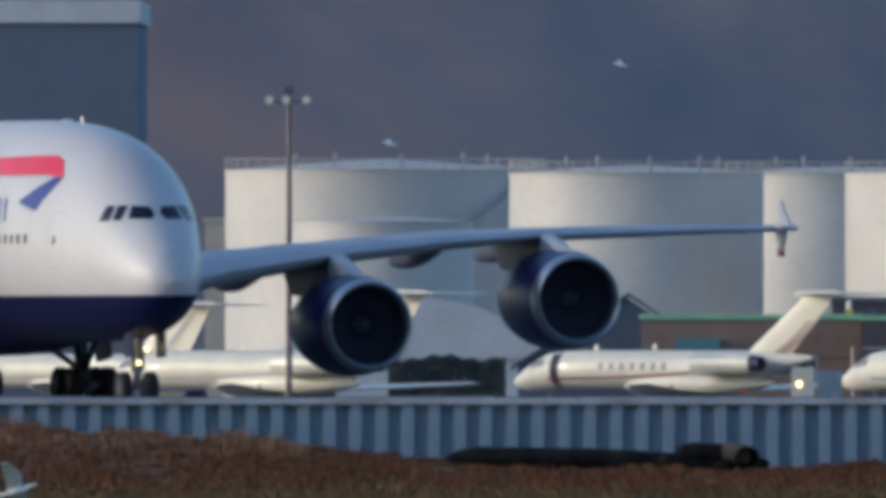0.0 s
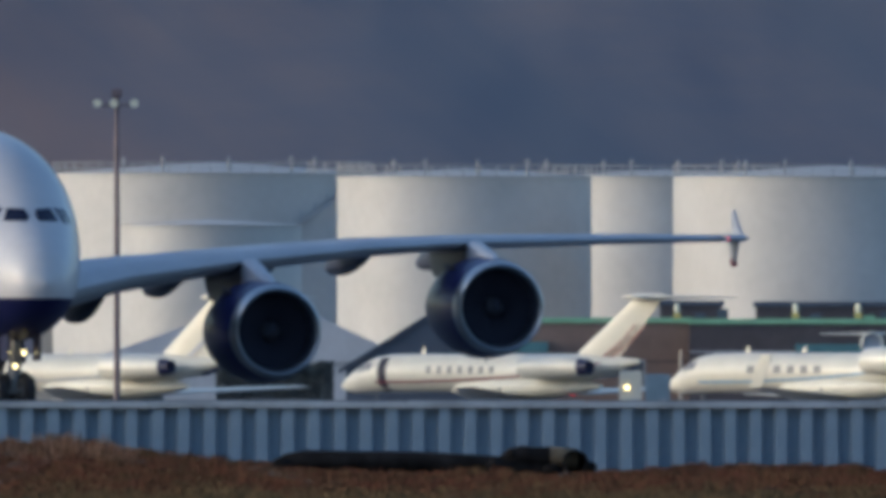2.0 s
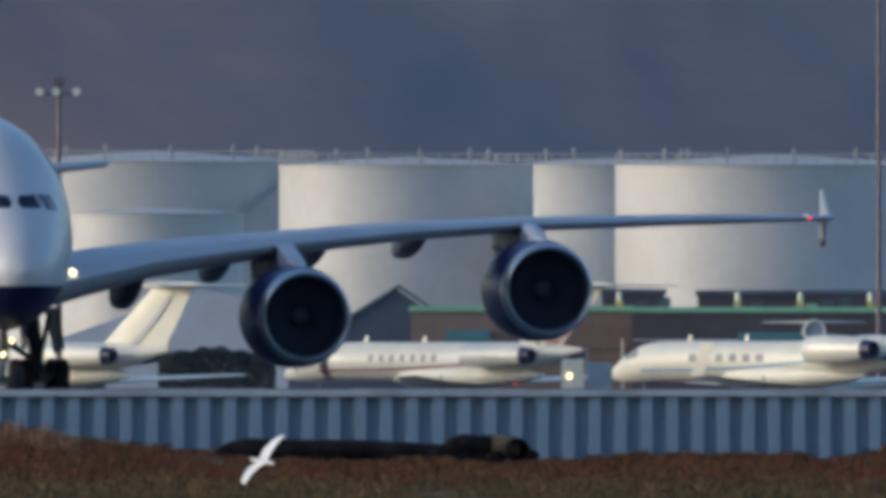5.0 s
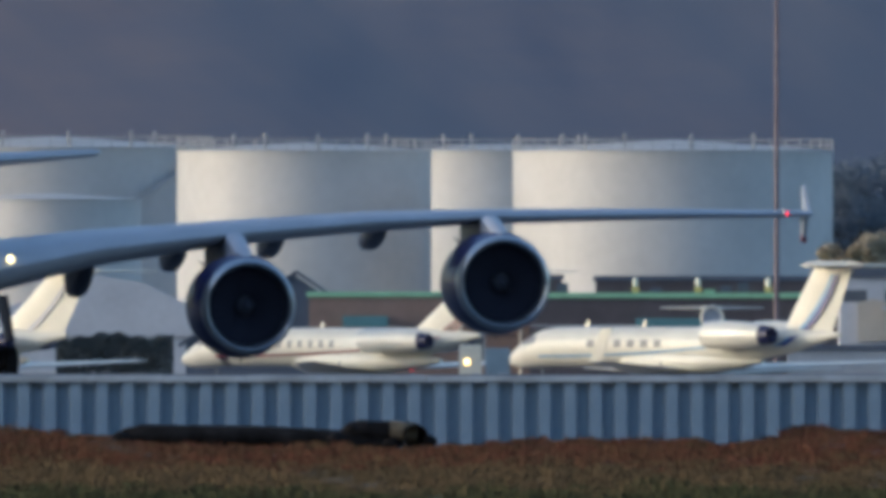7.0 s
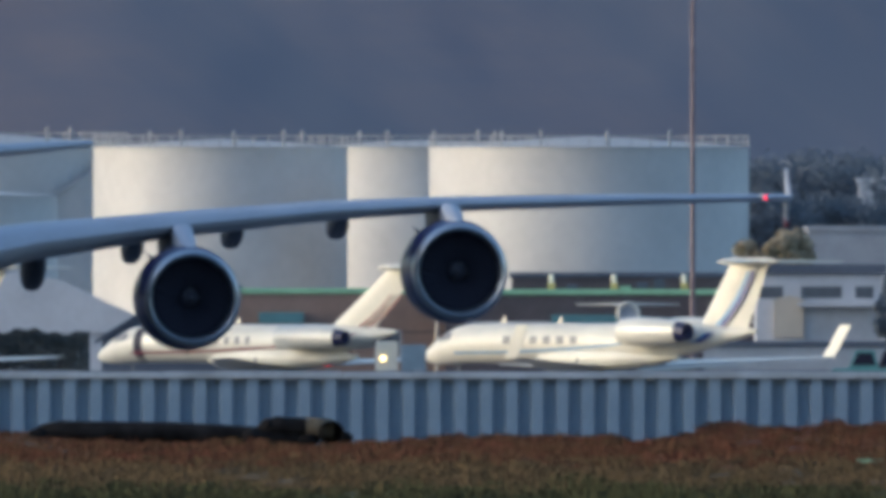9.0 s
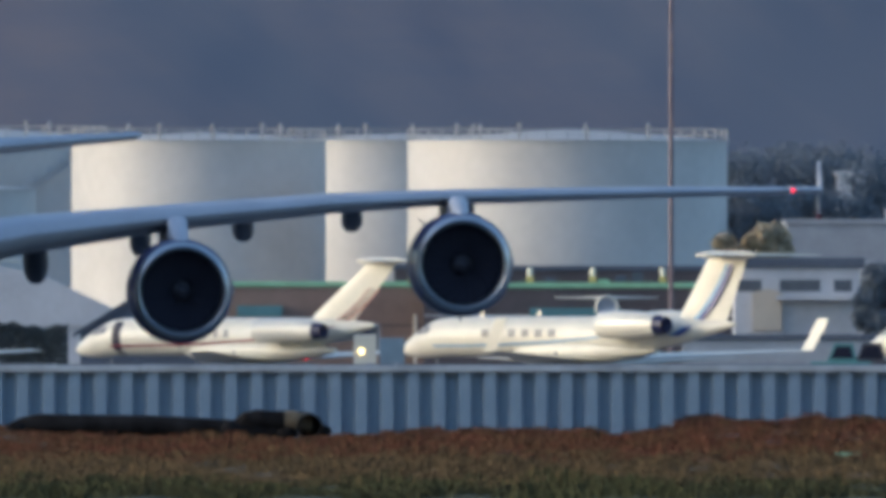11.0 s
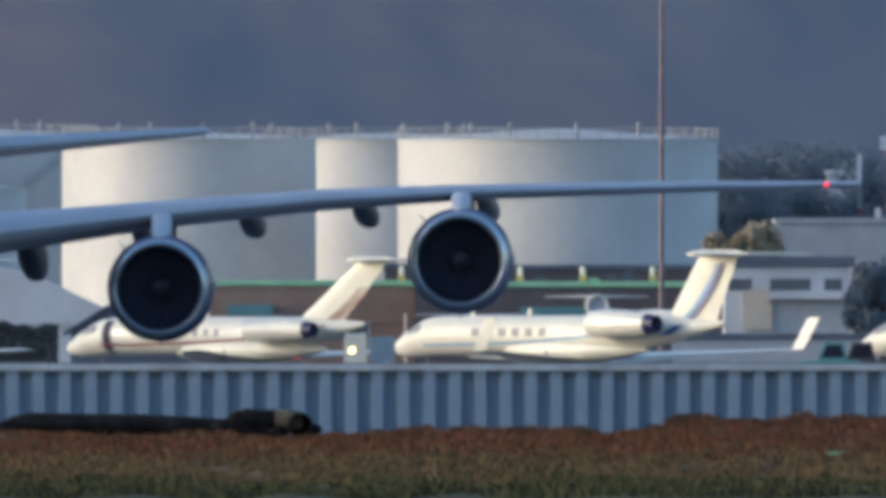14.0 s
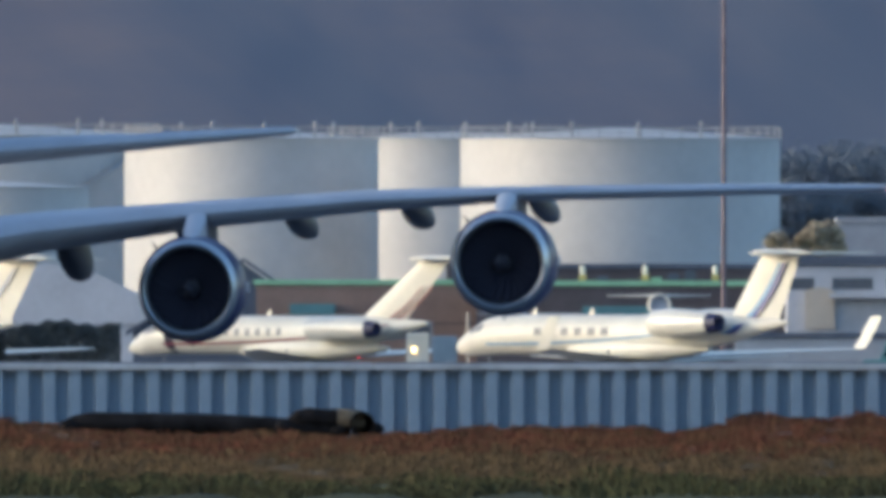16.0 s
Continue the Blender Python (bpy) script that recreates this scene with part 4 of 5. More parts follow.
    ng.rod((-0.2, 4.9 - AFT, 1.2), (-0.2, 4.8 - AFT, 2.2), 0.05, n=6)
    ng.rod((0.2, 4.9 - AFT, 1.2), (0.2, 4.8 - AFT, 2.2), 0.05, n=6)
    ng.box((-0.5, 4.75 - AFT, 1.95), (0.5, 4.95 - AFT, 2.1))
    nose = ng.make("nose_gear", GEAR_WHITE, root, "pale nose landing gear with lights")
    for x in (-0.52, 0.52):
        wheel(nose, x, 5.0 - AFT, 0.61, 0.42)
    for x, z in ((-0.32, 2.05), (0.32, 2.05), (0.0, 1.55)):
        Shape().turned([(0, 0.02), (0.0, 0.065), (0.1, 0.08)], "y", 12).make("taxi_light", LAMP_ON, nose, "bright taxi light", loc=(x, 4.66 - AFT, z))
    Shape().turned([(0, 0.02), (0.0, 0.09), (0.1, 0.1)], "y", 10).make("red_reflector", RED, nose, "small red marker", loc=(-0.5, 4.66 - AFT, 2.35))
    for s in (-1, 1):
        Shape().box((s * 0.62 - 0.03, 3.4 - AFT, 1.75), (s * 0.62 + 0.03, 4.5 - AFT, 2.75), bevel=0.02).make("gear_door", NAVY_DULL, nose, smooth=0)
    # main gear: two six-wheel and two four-wheel bogies
    for name, a, l, rows_at, gauge in (("wing_gear", 33.2, 6.5, (-0.85, 0.85), 0.68), ("body_gear", 36.8, 2.65, (-1.7, 0, 1.7), 0.76)):
        for s in (-1, 1):
            g = Shape()
            y = a - AFT
            g.rod((s * l, y, 0.7), (s * l * 0.95, y, 3.4), 0.24, 0.3, 14)
            g.rod((s * l, y, 1.2), (s * l * 0.6, y + 0.3, 3.0), 0.11, n=8)
            g.rod((s * l, y, 1.2), (s * l, y - 2.2, 3.0), 0.11, n=8)
            g.box((s * l - 0.2, y + rows_at[0] - 0.3, 0.5), (s * l + 0.2, y + rows_at[-1] + 0.3, 0.85), bevel=0.05)
            for r in rows_at:
                g.rod((s * l - gauge, y + r, 0.7), (s * l + gauge, y + r, 0.7), 0.1, n=8)
            go = g.make(name, GEAR, root, "dark main landing gear bogie")
            for r in rows_at:
                for q in (-1, 1):
                    wheel(go, s * l + q * gauge, y + r, 0.70, 0.5)
            Shape().grid([[(s * (l + 0.75) + d, y - 1.1, 1.75), (s * (l + 0.75) + d, y + 0.7, 1.55), (s * (l + 0.45) + d, y + 1.2, 3.3), (s * (l + 0.45) + d, y - 1.5, 3.3)] for d in (-0.04, 0.04)]).make("gear_door", NAVY_DULL, go, smooth=0)
    return root


def hull_paint():
    """White above, navy below a level line; both with faint stains."""
    m = bpy.data.materials.get("hull_paint")
    if m:
        return m
    m = material("hull_paint", (0.51, 0.505, 0.52), 0.5, vary=0.04, scale=0.3, coat=0.3)
    nt = m.node_tree
    bs = nt.nodes["Principled BSDF"]
    src = bs.inputs["Base Color"].links[0].from_socket
    tc, sep, gt, mix = nt.nodes.new("ShaderNodeTexCoord"), nt.nodes.new("ShaderNodeSeparateXYZ"), nt.nodes.new("ShaderNodeMath"), nt.nodes.new("ShaderNodeMix")
    gt.operation, mix.data_type = "GREATER_THAN", "RGBA"
    gt.inputs[1].default_value = 4.07
    nt.links.new(tc.outputs["Object"], sep.inputs[0])
    nt.links.new(sep.outputs["Z"], gt.inputs[0])
    nt.links.new(gt.outputs[0], mix.inputs["Factor"])
    mix.inputs["A"].default_value = (0.006, 0.008, 0.05, 1)
    nt.links.new(src, mix.inputs["B"])
    nt.links.new(mix.outputs["Result"], bs.inputs["Base Color"])
    for name, low, high in (("Coat Weight", 0.04, 0.3), ("Specular IOR Level", 0.12, 0.5)):
        gloss = nt.nodes.new("ShaderNodeMapRange")
        gloss.inputs["To Min"].default_value, gloss.inputs["To Max"].default_value = low, high
        nt.links.new(gt.outputs[0], gloss.inputs["Value"])
        nt.links.new(gloss.outputs["Result"], bs.inputs[name])
    return m


AIRLINER = airliner()


NACELLE = material("glossy_nacelle_paint", (0.65, 0.62, 0.52), 0.45, vary=0.04, scale=0.5, coat=1.0)
GREY_GLASS = material("grey_windscreen_glass", (0.17, 0.175, 0.19), 0.55, vary=0.05)
DOORWAY = material("dark_doorway", (0.03, 0.03, 0.05), 0.7, vary=0.1)


# ---- parked business jets: x aft, the near side is -y ----
def jet(u_nose, y, turn, length, eng, fin, trim, label, door=0.0, fin_z=7.65, eng_z=2.4, eng_r=0.95, wing_le=11.5, tip=(24.5, 13.4), winglets=True, panes=True):
    k = y / FOCUS
    root = thing("business_jet", label, "business jet", ((u_nose - 784) * k, y, base(y)), turn, group="parked jets")
    st = [(0.0, 1.75, 0.02), (0.15, 1.78, 0.2), (0.6, 1.88, 0.48), (1.4, 2.08, 0.80), (2.4, 2.35, 1.06), (3.4, 2.58, 1.23), (4.6, 2.68, 1.30), (7, 2.70, 1.32), (length * 0.62, 2.70, 1.32),
          (length * 0.72, 2.82, 1.20), (length * 0.83, 3.05, 0.92), (length * 0.93, 3.3, 0.5), (length, 3.5, 0.14)]
    n = 36
    def hull(a, z, off=0.03):
        zc, r = float(np.interp(a, [s[0] for s in st], [s[1] for s in st])), float(np.interp(a, [s[0] for s in st], [s[2] for s in st]))
        q = max(-0.98, min(0.98, (z - zc) / r))
        return Vector((a, -(r + off) * math.sqrt(1 - q * q), zc + (r + off) * q))
    body = Shape().grid([[(a, r * math.cos(2 * math.pi * j / n), zc + r * math.sin(2 * math.pi * j / n)) for j in range(n)] for a, zc, r in st]).make("fuselage", JET_WHITE, root, smooth=60)
    def patch(name, c, mat, note=""):
        rows = []
        for i in range(7):
            t = i / 6
            rows.append([hull((1 - t) * ((1 - s) * c[0][0] + s * c[1][0]) + t * ((1 - s) * c[3][0] + s * c[2][0]), (1 - t) * ((1 - s) * c[0][1] + s * c[1][1]) + t * ((1 - s) * c[3][1] + s * c[2][1])) for s in (0, 0.25, 0.5, 0.75, 1)])
        Shape().grid(rows, closed=False).make(name, mat, body, note)
    patch("windscreen", ((2.1, 2.75), (2.9, 2.85), (3.1, 3.4), (2.5, 3.2)), GREY_GLASS, "grey windscreen")
    patch("windscreen", ((3.0, 2.85), (3.6, 2.95), (3.7, 3.35), (3.2, 3.4)), GREY_GLASS, "grey side window")
    for i in range((7 if door else 6) if panes else 0):
        a = 9.0 + i * (0.95 if door else 1.25)
        w = 0.2 if door else 0.34
        patch("cabin_window", ((a - w, 2.65), (a + w, 2.65), (a + w, 3.15), (a - w, 3.15)), JET_GLASS)
    if door:
        patch("open_doorway", ((4.3, 1.5), (5.1, 1.5), (5.1, 3.72), (4.3, 3.72)), DOORWAY, "dark open doorway")
        Shape().box((4.5, -2.6, 0.15), (5.2, -1.2, 0.3)).make("air_stair", JET_WHITE, root, smooth=0)
    for i in range(12):
        a0, a1 = 4.0 + i * 1.5, 4.0 + (i + 1) * 1.5
        f = lambda a: 2.0 + 0.0009 * (a - 3) ** 2.3
        patch("trim_stripe", ((a0, f(a0)), (a1, f(a1)), (a1, f(a1) + 0.14), (a0, f(a0) + 0.14)), trim[0])
    # engines
    e0, e1 = eng
    for s in (-1, 1):
        nac = Shape().turned([(e0 + 0.02, eng_r * 0.78), (e0, eng_r * 0.86), (e0 + 0.25, eng_r * 0.95), (e0 + 1.8, eng_r), (e0 + 3.6, eng_r * 0.92), (e1 - 0.8, eng_r * 0.72), (e1 - 0.8, eng_r * 0.6)], "x", 28, centre=(0, s * 2.2, eng_z)).make("engine", NACELLE, root)
        Shape().turned([(e0 + 0.02, eng_r * 0.78), (e0 + 0.5, eng_r * 0.72), (e0 + 0.55, 0.02)], "x", 24, centre=(0, s * 2.2, eng_z)).make("intake", LINER, nac, "dark intake")
        Shape().turned([(e1 - 0.85, eng_r * 0.72), (e1, eng_r * 0.58), (e1, eng_r * 0.5), (e1 - 0.6, 0.02)], "x", 24, centre=(0, s * 2.2, eng_z)).make("nozzle", NAVY_DULL, nac, "dark exhaust nozzle")
        Shape().box((e0 + 1.2, min(s * 0.8, s * 1.6), eng_z - 0.15), (e1 - 1.6, max(s * 0.8, s * 1.6), eng_z + 0.15), bevel=0.04).make("engine_pylon", JET_WHITE, nac)
    # belly fairing
    Shape().grid([[(a, w * math.cos(2 * math.pi * j / 24), 1.75 + d * math.sin(2 * math.pi * j / 24)) for j in range(24)] for a, w, d in
                  ((wing_le - 2.0, 0.3, 0.2), (wing_le, 1.1, 0.75), (wing_le + 3, 1.4, 0.95), (wing_le + 7, 1.35, 0.9), (wing_le + 10, 0.9, 0.55), (wing_le + 12, 0.2, 0.15))]).make("belly_fairing", JET_WHITE, root, smooth=60)
    # wing and winglets
    ta, tl = tip
    for s in (-1, 1):
        wing = Shape().grid([[(le + ch * p, s * l, z + th * q) for p, q in AIRFOIL] for l, le, ch, z, th in ((0.6, wing_le, 6.8, 1.12, 0.75), (4.5, wing_le + (ta - wing_le) * 0.28, 4.6, 1.3, 0.5), (tl, ta, 1.7, 1.75, 0.16))]).make("wing", JET_WHITE, root, smooth=50)
        if not winglets:
            continue
        Shape().grid([[(ta + 0.2 + d, s * (tl + e), z), (ta + 1.3 + d * 0.95, s * (tl + e), z), (ta + 1.3 + d * 0.95, s * (tl + e + 0.06), z), (ta + 0.2 + d, s * (tl + e + 0.06), z)] for d, e, z in ((0, 0, 1.72), (0.5, 0.12, 2.4), (1.4, 0.3, 3.9))]).make("winglet", JET_WHITE, wing, smooth=0)
    # fin and T-tail
    (f0, f1), (g0, g1) = fin
    Shape().grid([[(le + (te - le) * p, 0.26 * q * (1.2 if z < 4 else 0.9), z) for p, q in AIRFOIL] for z, le, te in ((3.2, f0 - 0.9, f1), (3.9, f0 + 0.4, f1 + 0.1), (fin_z - 0.25, g0, g1 - 0.8), (fin_z, g0 + 0.1, g1 - 0.6))]).make("fin", JET_WHITE, root, smooth=50)
    for s in (-1, 1):
        Shape().grid([[(le + ch * p, s * l, fin_z + th * q) for p, q in AIRFOIL] for l, le, ch, th in ((0.02, g0 - 0.3, g1 - g0 + 0.4, 0.4), (0.5, g0, g1 - g0, 0.3), (5.3, g0 + 4.0, 1.6, 0.12))]).make("tailplane", JET_WHITE, root, smooth=50)
    Shape().turned([(g0 - 0.9, 0.02), (g0 - 0.6, 0.16), (g0 + 0.6, 0.27), (g1 - 0.8, 0.24), (g1 + 0.2, 0.05)], "x", 16, centre=(0, 0, fin_z + 0.02)).make("tail_bullet", JET_WHITE, root)
    if door:
        Shape().turned([(0, 0.13), (0.14, 0.11), (0.2, 0.02)], "x", 10, centre=(21.0, -0.2, 1.25), caps=True).make("beacon", NAV_RED, root, "red belly beacon")
        Shape().rod((21.05, -0.2, 1.2), (21.05, -0.1, 2.4), 0.05, n=6).make("beacon_stalk", JET_WHITE, root)
    # coloured sweep from the hull up the fin
    for j, mt in enumerate(trim):
        d = 0.42 * j
        rows = []
        for i in range(12):
            t = i / 11
            z = 2.75 + (fin_z - 3.35) * (1 if len(trim) < 3 else 0.72) * t ** 1.25
            fr = (z - 3.2) / (fin_z - 3.2)
            te = f1 + (g1 - 0.8 - f1) * max(0, fr)
            le = f0 + (g0 - f0) * max(0, fr)
            c = le + (te - le) * (0.62 if len(trim) < 3 else 0.80 + 0.12 * t) - 2.4 * (1 - t) ** 2 + d - (0.42 if len(trim) > 2 else 0)
            w = (0.34 if len(trim) < 3 else 0.2) * (1 - 0.6 * t)
            thick = 0.17 if fr > 0.05 else 0.75 * (1 - t) + 0.14
            rows.append([(c - w, -thick - 0.02, z), (c + w, -thick - 0.02, z)])
        Shape().grid(rows, closed=False).make("fin_stripe", mt, root, "curved coloured fin stripe")
    # gear
    for a, l in ((3.2, 0.0), (wing_le + 4.5, -2.0), (wing_le + 4.5, 2.0)):
        g = Shape().rod((a, l, 0.3), (a, l, 1.7), 0.08, n=8).make("landing_gear", GEAR_WHITE, root)
        for q in (-0.18, 0.18):
            Shape().turned([(-0.1, 0.1), (-0.1, 0.3), (0.0, 0.36), (0.1, 0.3), (0.1, 0.1)], "y", 18, centre=(a, l + q, 0.36), caps=True).make("wheel", RUBBER, g)
    for a in (7.2, 12.5):
        Shape().grid([[(a, -0.02, 3.98), (a + 0.4, -0.02, 3.98), (a + 0.4, 0.02, 3.98), (a, 0.02, 3.98)], [(a + 0.25, -0.01, 4.45), (a + 0.45, -0.01, 4.45), (a + 0.45, 0.01, 4.45), (a + 0.25, 0.01, 4.45)]]).make("aerial", JET_WHITE, body, smooth=0)
    return root


BLACK_TRIM = material("black_trim", (0.02, 0.02, 0.03), 0.4, vary=0.05)
SKY_TRIM = material("sky_blue_trim", (0.16, 0.32, 0.50), 0.4, vary=0.05)
PLAIN = dict(eng=(17.7, 23.8), fin=((20.6, 26.7), (25.4, 29.9)), fin_z=7.9, eng_z=3.1, eng_r=0.85, tip=(21.5, 13.2), winglets=False)
jet(127, 3130.0, -40, 27.0, trim=[DARK_RED, BLACK_TRIM, DARK_RED], label="white business jet with dark red and black tail stripes, door open", door=1, **{**PLAIN, "fin": ((20.8, 25.2), (26.2, 29.7)), "eng": (18.3, 24.3)})
jet(705, 3000.0, -45, 31.0, (20.8, 26.8), ((25.4, 30.2), (28.5, 32.9)), [SKY_TRIM, BLUE], "white business jet with blue curved tail stripe and winglets", fin_z=8.05, eng_z=3.45, eng_r=0.97, wing_le=11.8, tip=(22.2, 14.8))
jet(-600, 3130.0, -40, 27.0, trim=[SILVER], label="plain white business jet with a tall T-tail", **PLAIN, panes=False)
jet(-900, 3600.0, -40, 27.0, trim=[SILVER], label="plain white business jet parked far off", **PLAIN, panes=False)
jet(1526, 3080.0, -40, 27.0, trim=[SILVER], label="plain white business jet beside a tug", **PLAIN)
small = jet(1067, 3230.0, 90, 27.0, trim=[SILVER], label="small white jet parked behind a larger one", **PLAIN)
small.scale = (0.7, 0.7, 0.7)
scoop = Shape().turned([(23.4, 0.98), (23.3, 1.08), (23.42, 1.18), (24.4, 1.22), (27.0, 1.0), (28.6, 0.5)], "x", 32, centre=(0, 0, 6.95)).make("centre_engine", JET_WHITE, small, "white centre engine over the tail")
Shape().turned([(23.4, 0.98), (24.0, 0.86), (24.1, 0.02)], "x", 24, centre=(0, 0, 6.95)).make("intake", SILVER, scoop, "grey intake")


# ---- apron equipment ----
def power_cart(u0, u1, v_top, y, mat, lamp, label):
    k = y / FOCUS
    w, h = (u1 - u0) * k / 2, 1 + (610 - v_top) * k - base(y)
    root = thing("power_cart", label, "power cart", (((u0 + u1) / 2 - 784) * k, y, base(y)))
    Shape().box((-w, -0.8, 0.35), (w, 0.8, h), bevel=0.08).make("housing", mat, root, smooth=0)
    Shape().box((w * 0.1, -0.84, 0.5), (w * 0.75, -0.803, 0.95)).make("vent_panel", SILVER, root, smooth=0)
    for x in (-w * 0.65, w * 0.65):
        for yy in (-0.7, 0.7):
            Shape().turned([(-0.09, 0.05), (-0.09, 0.25), (0, 0.28), (0.09, 0.25), (0.09, 0.05)], "y", 14, centre=(x, yy, 0.28), caps=True).make("wheel", RUBBER, root)
    Shape().rod((w, 0, 0.45), (w + 0.9, 0, 0.3), 0.04, n=6).make("tow_bar", GEAR, root)
    if lamp:
        Shape().turned([(0, 0.02), (0, 0.12), (0.1, 0.14)], "y", 12).make("work_lamp", LAMP_ON, root, "bright yellow work lamp", loc=(-w * 0.3, -0.96, 2.15 + (610 - 622) * k))


def tug(u, y, mat, label):
    root = thing("tow_tug", label, "tow tug", ((u - 784) * y / FOCUS, y, base(y)))
    Shape().box((-2.0, -0.9, 0.35), (2.0, 0.9, 1.05), bevel=0.12).make("body", mat, root, smooth=0)
    Shape().box((-2.02, -0.93, 0.5), (2.02, 0.93, 0.62)).make("bumper_stripe", YELLOW, root, "yellow stripe", smooth=0)
    cab = Shape().grid([[(-0.9, y0, 1.05), (1.1, y0, 1.05), (0.8, y0, 2.25), (-0.4, y0, 2.25)] for y0 in (-0.8, 0.8)]).make("cab", mat, root, smooth=0)
    Shape().grid([[(-0.65, y0, 1.25), (0.85, y0, 1.25), (0.65, y0, 2.05), (-0.3, y0, 2.05)] for y0 in (-0.83, -0.805)]).make("side_glass", GLASS, cab, smooth=0)
    for x in (-1.3, 1.3):
        for yy in (-0.85, 0.85):
            Shape().turned([(-0.15, 0.1), (-0.15, 0.4), (0, 0.45), (0.15, 0.4), (0.15, 0.1)], "y", 18, centre=(x, yy, 0.45), caps=True).make("wheel", RUBBER, root)
    return root


def marker_post(u, v, y):
    k = y / FOCUS
    h = 1 + (610 - v) * k - base(y)
    root = thing("marker_post", "slim pale orange marker post on the apron", "marker post", ((u - 784) * k, y, base(y)))
    Shape().turned([(0, 0.3), (0.08, 0.3), (0.1, 0.12), (h, 0.1)], "z", 10, caps=True).make("post", TAN_WALL, root)


power_cart(618, 658, 592, 2960.0, JET_WHITE, True, "white ground power cart with a bright work lamp")
power_cart(664, 708, 598, 2970.0, CART_BLUE, False, "blue-grey ground power cart beside a white one")
tug(1480, 2950.0, TUG_TEAL, "teal tow tug with a yellow stripe")
tug(1530, 2990.0, DARK_WALL, "dark tow tug parked beside a jet")
tug(-440, 2950.0, SLATE, "dark low tow tug on the apron").scale = (1.0, 1.0, 0.62)
marker_post(727, 556, 3100.0)
Shape().box((-0.35, -0.2, 0), (0.35, 0.2, 0.14), bevel=0.04).make("litter", MINT, None, smooth=0).matrix_basis = Matrix.Translation(at(1490, 812, 1029.0))
tagged(bpy.data.objects["litter"], "pale green scrap of litter lying in marsh grass", "litter")


# ---- birds: flying towards -x ----
def bird(name, label, size, flap):
    root = thing(name, label, "bird", group="birds")
    s = size
    body = Shape().turned([(-0.30 * s, 0.01), (-0.24 * s, 0.05 * s), (-0.1 * s, 0.085 * s), (0.08 * s, 0.075 * s), (0.22 * s, 0.04 * s), (0.42 * s, 0.055 * s), (0.44 * s, 0.01)], "x", 14).make("body", FEATHER, root)
    Shape().turned([(-0.50 * s, 0.008 * s), (-0.42 * s, 0.035 * s), (-0.34 * s, 0.04 * s), (-0.24 * s, 0.05 * s)], "x", 10, centre=(0, 0, 0.04 * s)).make("head", FEATHER, body)
    Shape().turned([(-0.62 * s, 0.003), (-0.48 * s, 0.014 * s)], "x", 8, centre=(0, 0, 0.035 * s), caps=True).make("beak", BEAK, body)
    wings = []
    for side in (-1, 1):
        rows = []
        for l, le, ch, z in ((0.03, -0.16, 0.34, 0.0), (0.3, -0.22, 0.36, 0.03), (0.6, -0.14, 0.30, 0.03), (0.85, 0.02, 0.14, 0.0)):
            rows.append([(s * (le + ch * p), side * s * l, s * (z + 0.03 * q)) for p, q in AIRFOIL])
        w = Shape().grid(rows).make("wing", FEATHER, root)
        w.location = (0, side * 0.03 * s, 0.04 * s)
        wings.append((w, side))
    return root, wings, flap


EGRET = bird("white_egret", "white egret flying low over the marsh with spread wings", 0.44, 2.6)
EGRET_TWO = bird("white_egret", "white egret sweeping fast low over the marsh", 0.5, 2.8)
GULL = bird("gull", "pale gull gliding before the hills", 0.42, 2.2)
GULL_TWO = bird("gull", "pale gull gliding before the fuel tanks", 0.42, 2.4)


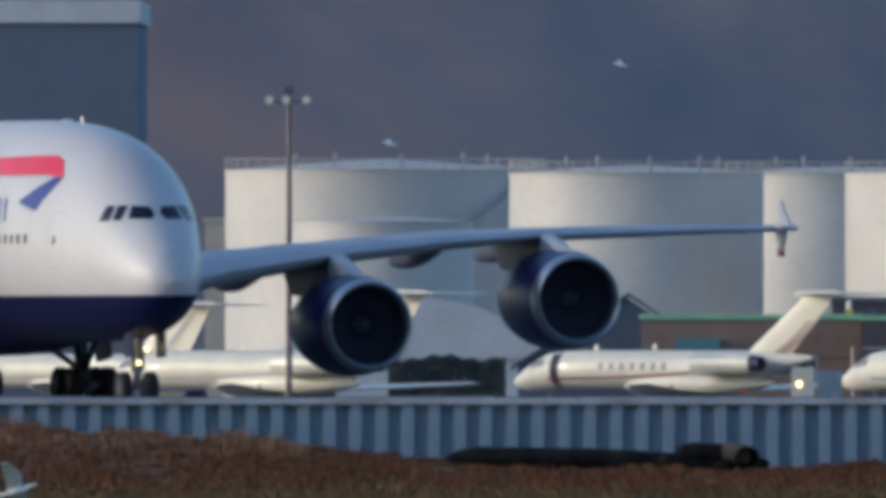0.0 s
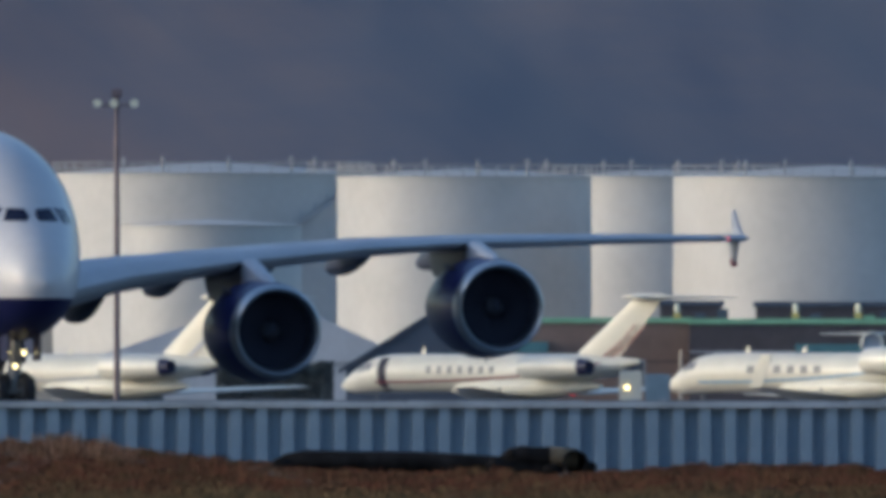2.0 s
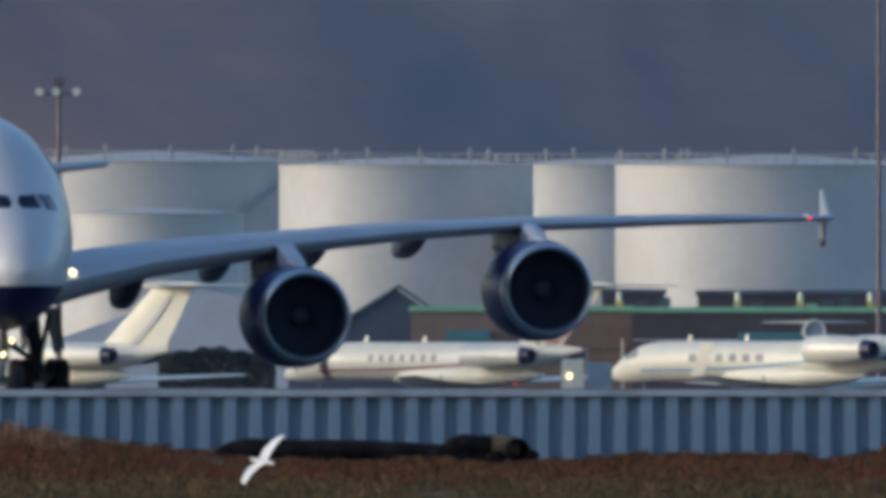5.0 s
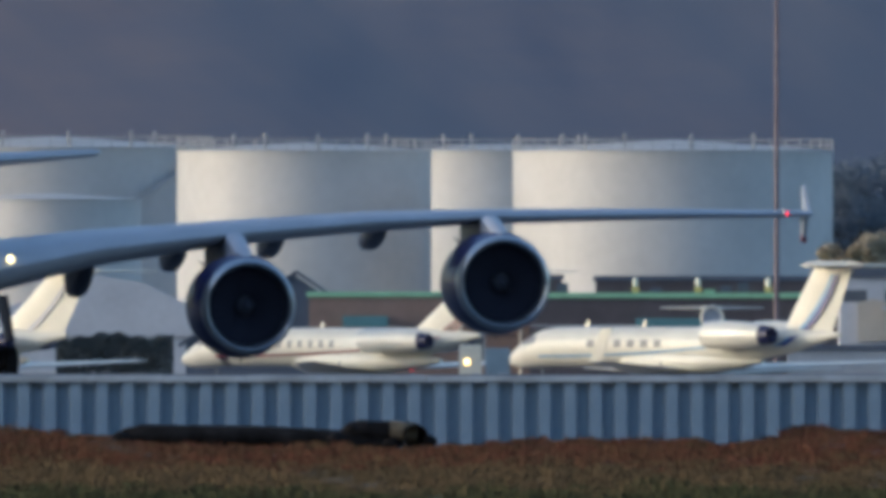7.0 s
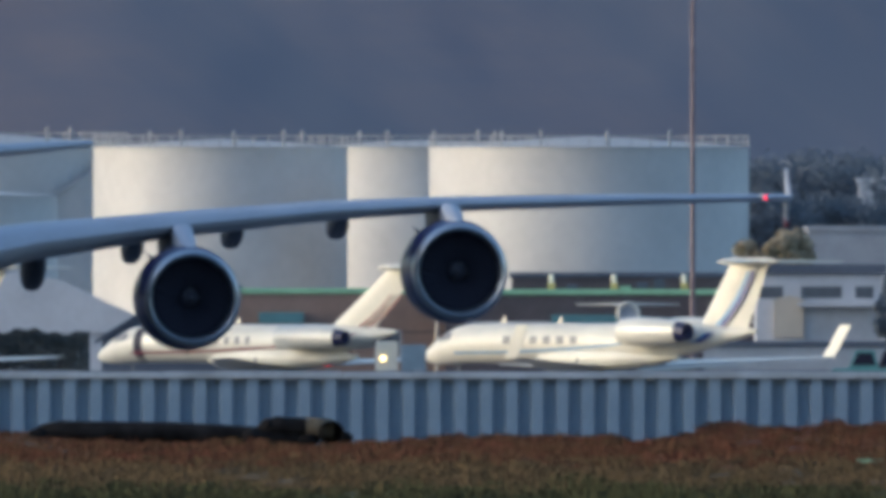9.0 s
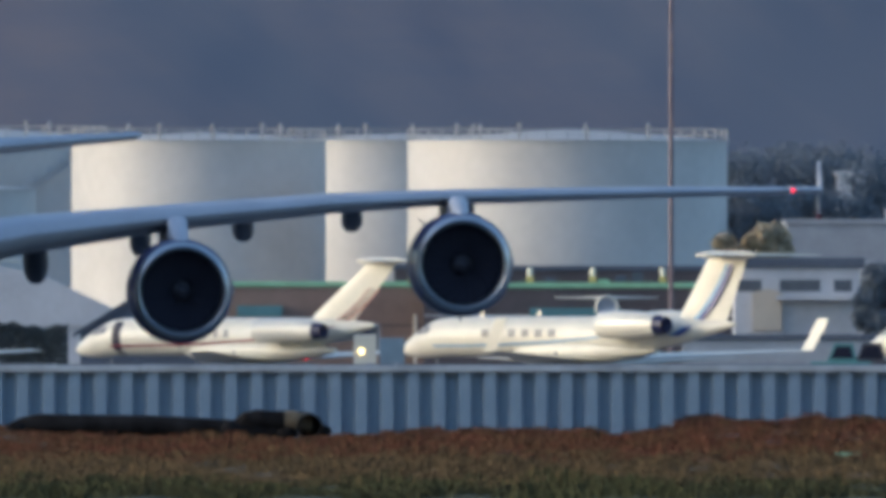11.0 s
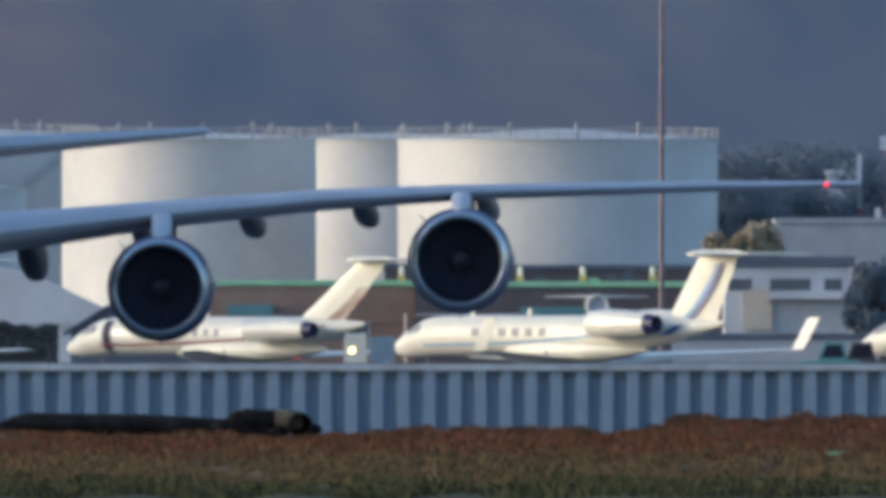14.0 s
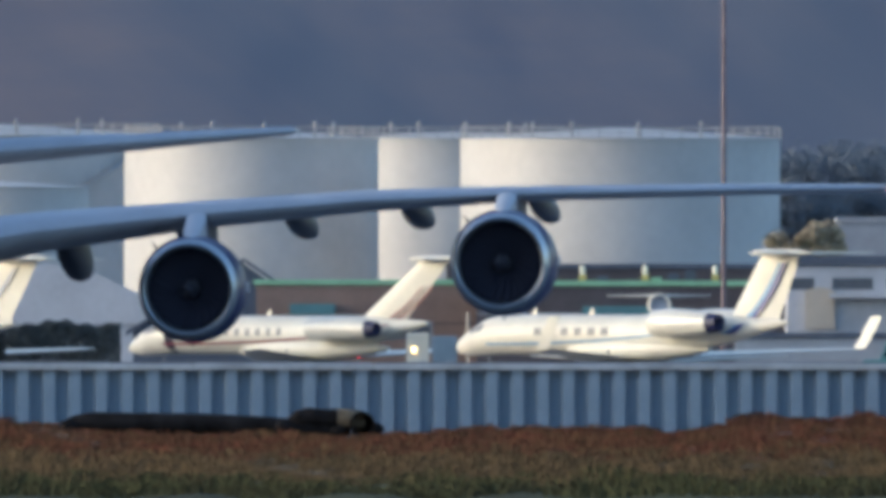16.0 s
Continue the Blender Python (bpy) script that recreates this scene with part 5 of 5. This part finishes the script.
# ---- what moves ----
def motions():
    # the airliner turns as it taxis, and rocks a little on its gear
    taxi = [(0.0, -36.97, 17.89), (0.2, -36.62, 17.60), (1.0, -35.18, 16.42), (2.0, -33.55, 14.98), (3.2, -31.85, 13.38), (6.0, -28.56, 9.84), (7.0, -27.58, 8.67), (8.0, -26.72, 7.40), (9.0, -26.07, 6.03), (12.0, -24.85, 1.70), (13.5, -24.70, -0.53), (14.0, -24.73, -1.20), (15.5, -25.15, -3.17), (16.0, -25.35, -3.84)]
    lean = [(0.0, -0.08), (0.2, -0.05), (1.0, 0.29), (1.5, 0.42), (2.0, 0.33), (2.5, 0.04), (3.2, -0.12), (5.8, 0.05), (6.5, 0.42), (7.0, 0.56), (7.5, 0.36), (8.0, 0.12), (9.0, -0.08), (12.0, -0.03), (13.5, -0.12), (14.0, -0.2), (15.5, 0.08), (16.0, 0.08)]
    ts, xs, turns = zip(*taxi)
    rows = []
    for t in sorted({*ts, *(q[0] for q in lean)}):
        x, turn, roll = smooth_interp(t, ts, xs), smooth_interp(t, ts, turns), smooth_interp(t, *zip(*lean))
        rows.append((t, pose(x, 1722.60 - 5.452 * t, 0, 0, 0, turn) @ pose(0, 0, 0, 0, roll, 0)))
    walk(AIRLINER, rows)
    times = [i / 6 for i in range(97)]
    for ob, r in WHEELS:
        p = ob.location.copy()
        walk(ob, [(t, pose(*p, math.degrees(5.5 * t / r) % 360)) for t in times])
    for i, ob in enumerate(FANS):
        p = ob.location.copy()
        walk(ob, [(t, pose(*p, 0, (i * 37 + 370 * t) % 360, 0)) for t in times])
    # birds: seconds, bearing and depth, heading
    flights = ((EGRET, 510.0, -50, [(0.0, 2900, 760), (3.0, 1235, 765), (3.3, 1075, 768), (3.6, 905, 770), (6.0, -500, 775), (16.0, -6500, 800)]),
               (EGRET_TWO, 480.0, 180, [(0.0, -755, 812), (0.2, -435, 830), (0.4, -115, 840), (0.5, 45, 842), (1.0, 650, 846), (1.4, 1000, 850), (3.0, 2600, 800), (16.0, 15000, 700)]),
               (GULL, 1150.0, 10, [(0.0, 315, 57), (0.2, 196, 72), (0.8, -178, 160), (1.0, -308, 181), (2.0, -950, 190), (16.0, -9000, 100)]),
               (GULL_TWO, 1150.0, 10, [(0.0, -93, 197), (0.2, -146, 190), (0.4, -230, 186), (0.6, -312, 172), (1.0, -507, 124), (2.0, -950, 160), (16.0, -9000, 100)]))
    banks = ((45, 5), (40, 15), (12, 8), (12, 8))
    for ((root, wings, flap), depth, turn, rows), (bank, pitch) in zip(flights, banks):
        walk(root, [(t, Matrix.Translation(at(u, v, depth)) @ pose(0, 0, 0, bank, pitch, turn)) for t, u, v in rows])
        for w, side in wings:
            p = w.location.copy()
            walk(w, [(i * 0.1, pose(*p, side * (4 + 30 * math.sin(2 * math.pi * flap * i * 0.1)))) for i in range(161)])


motions()
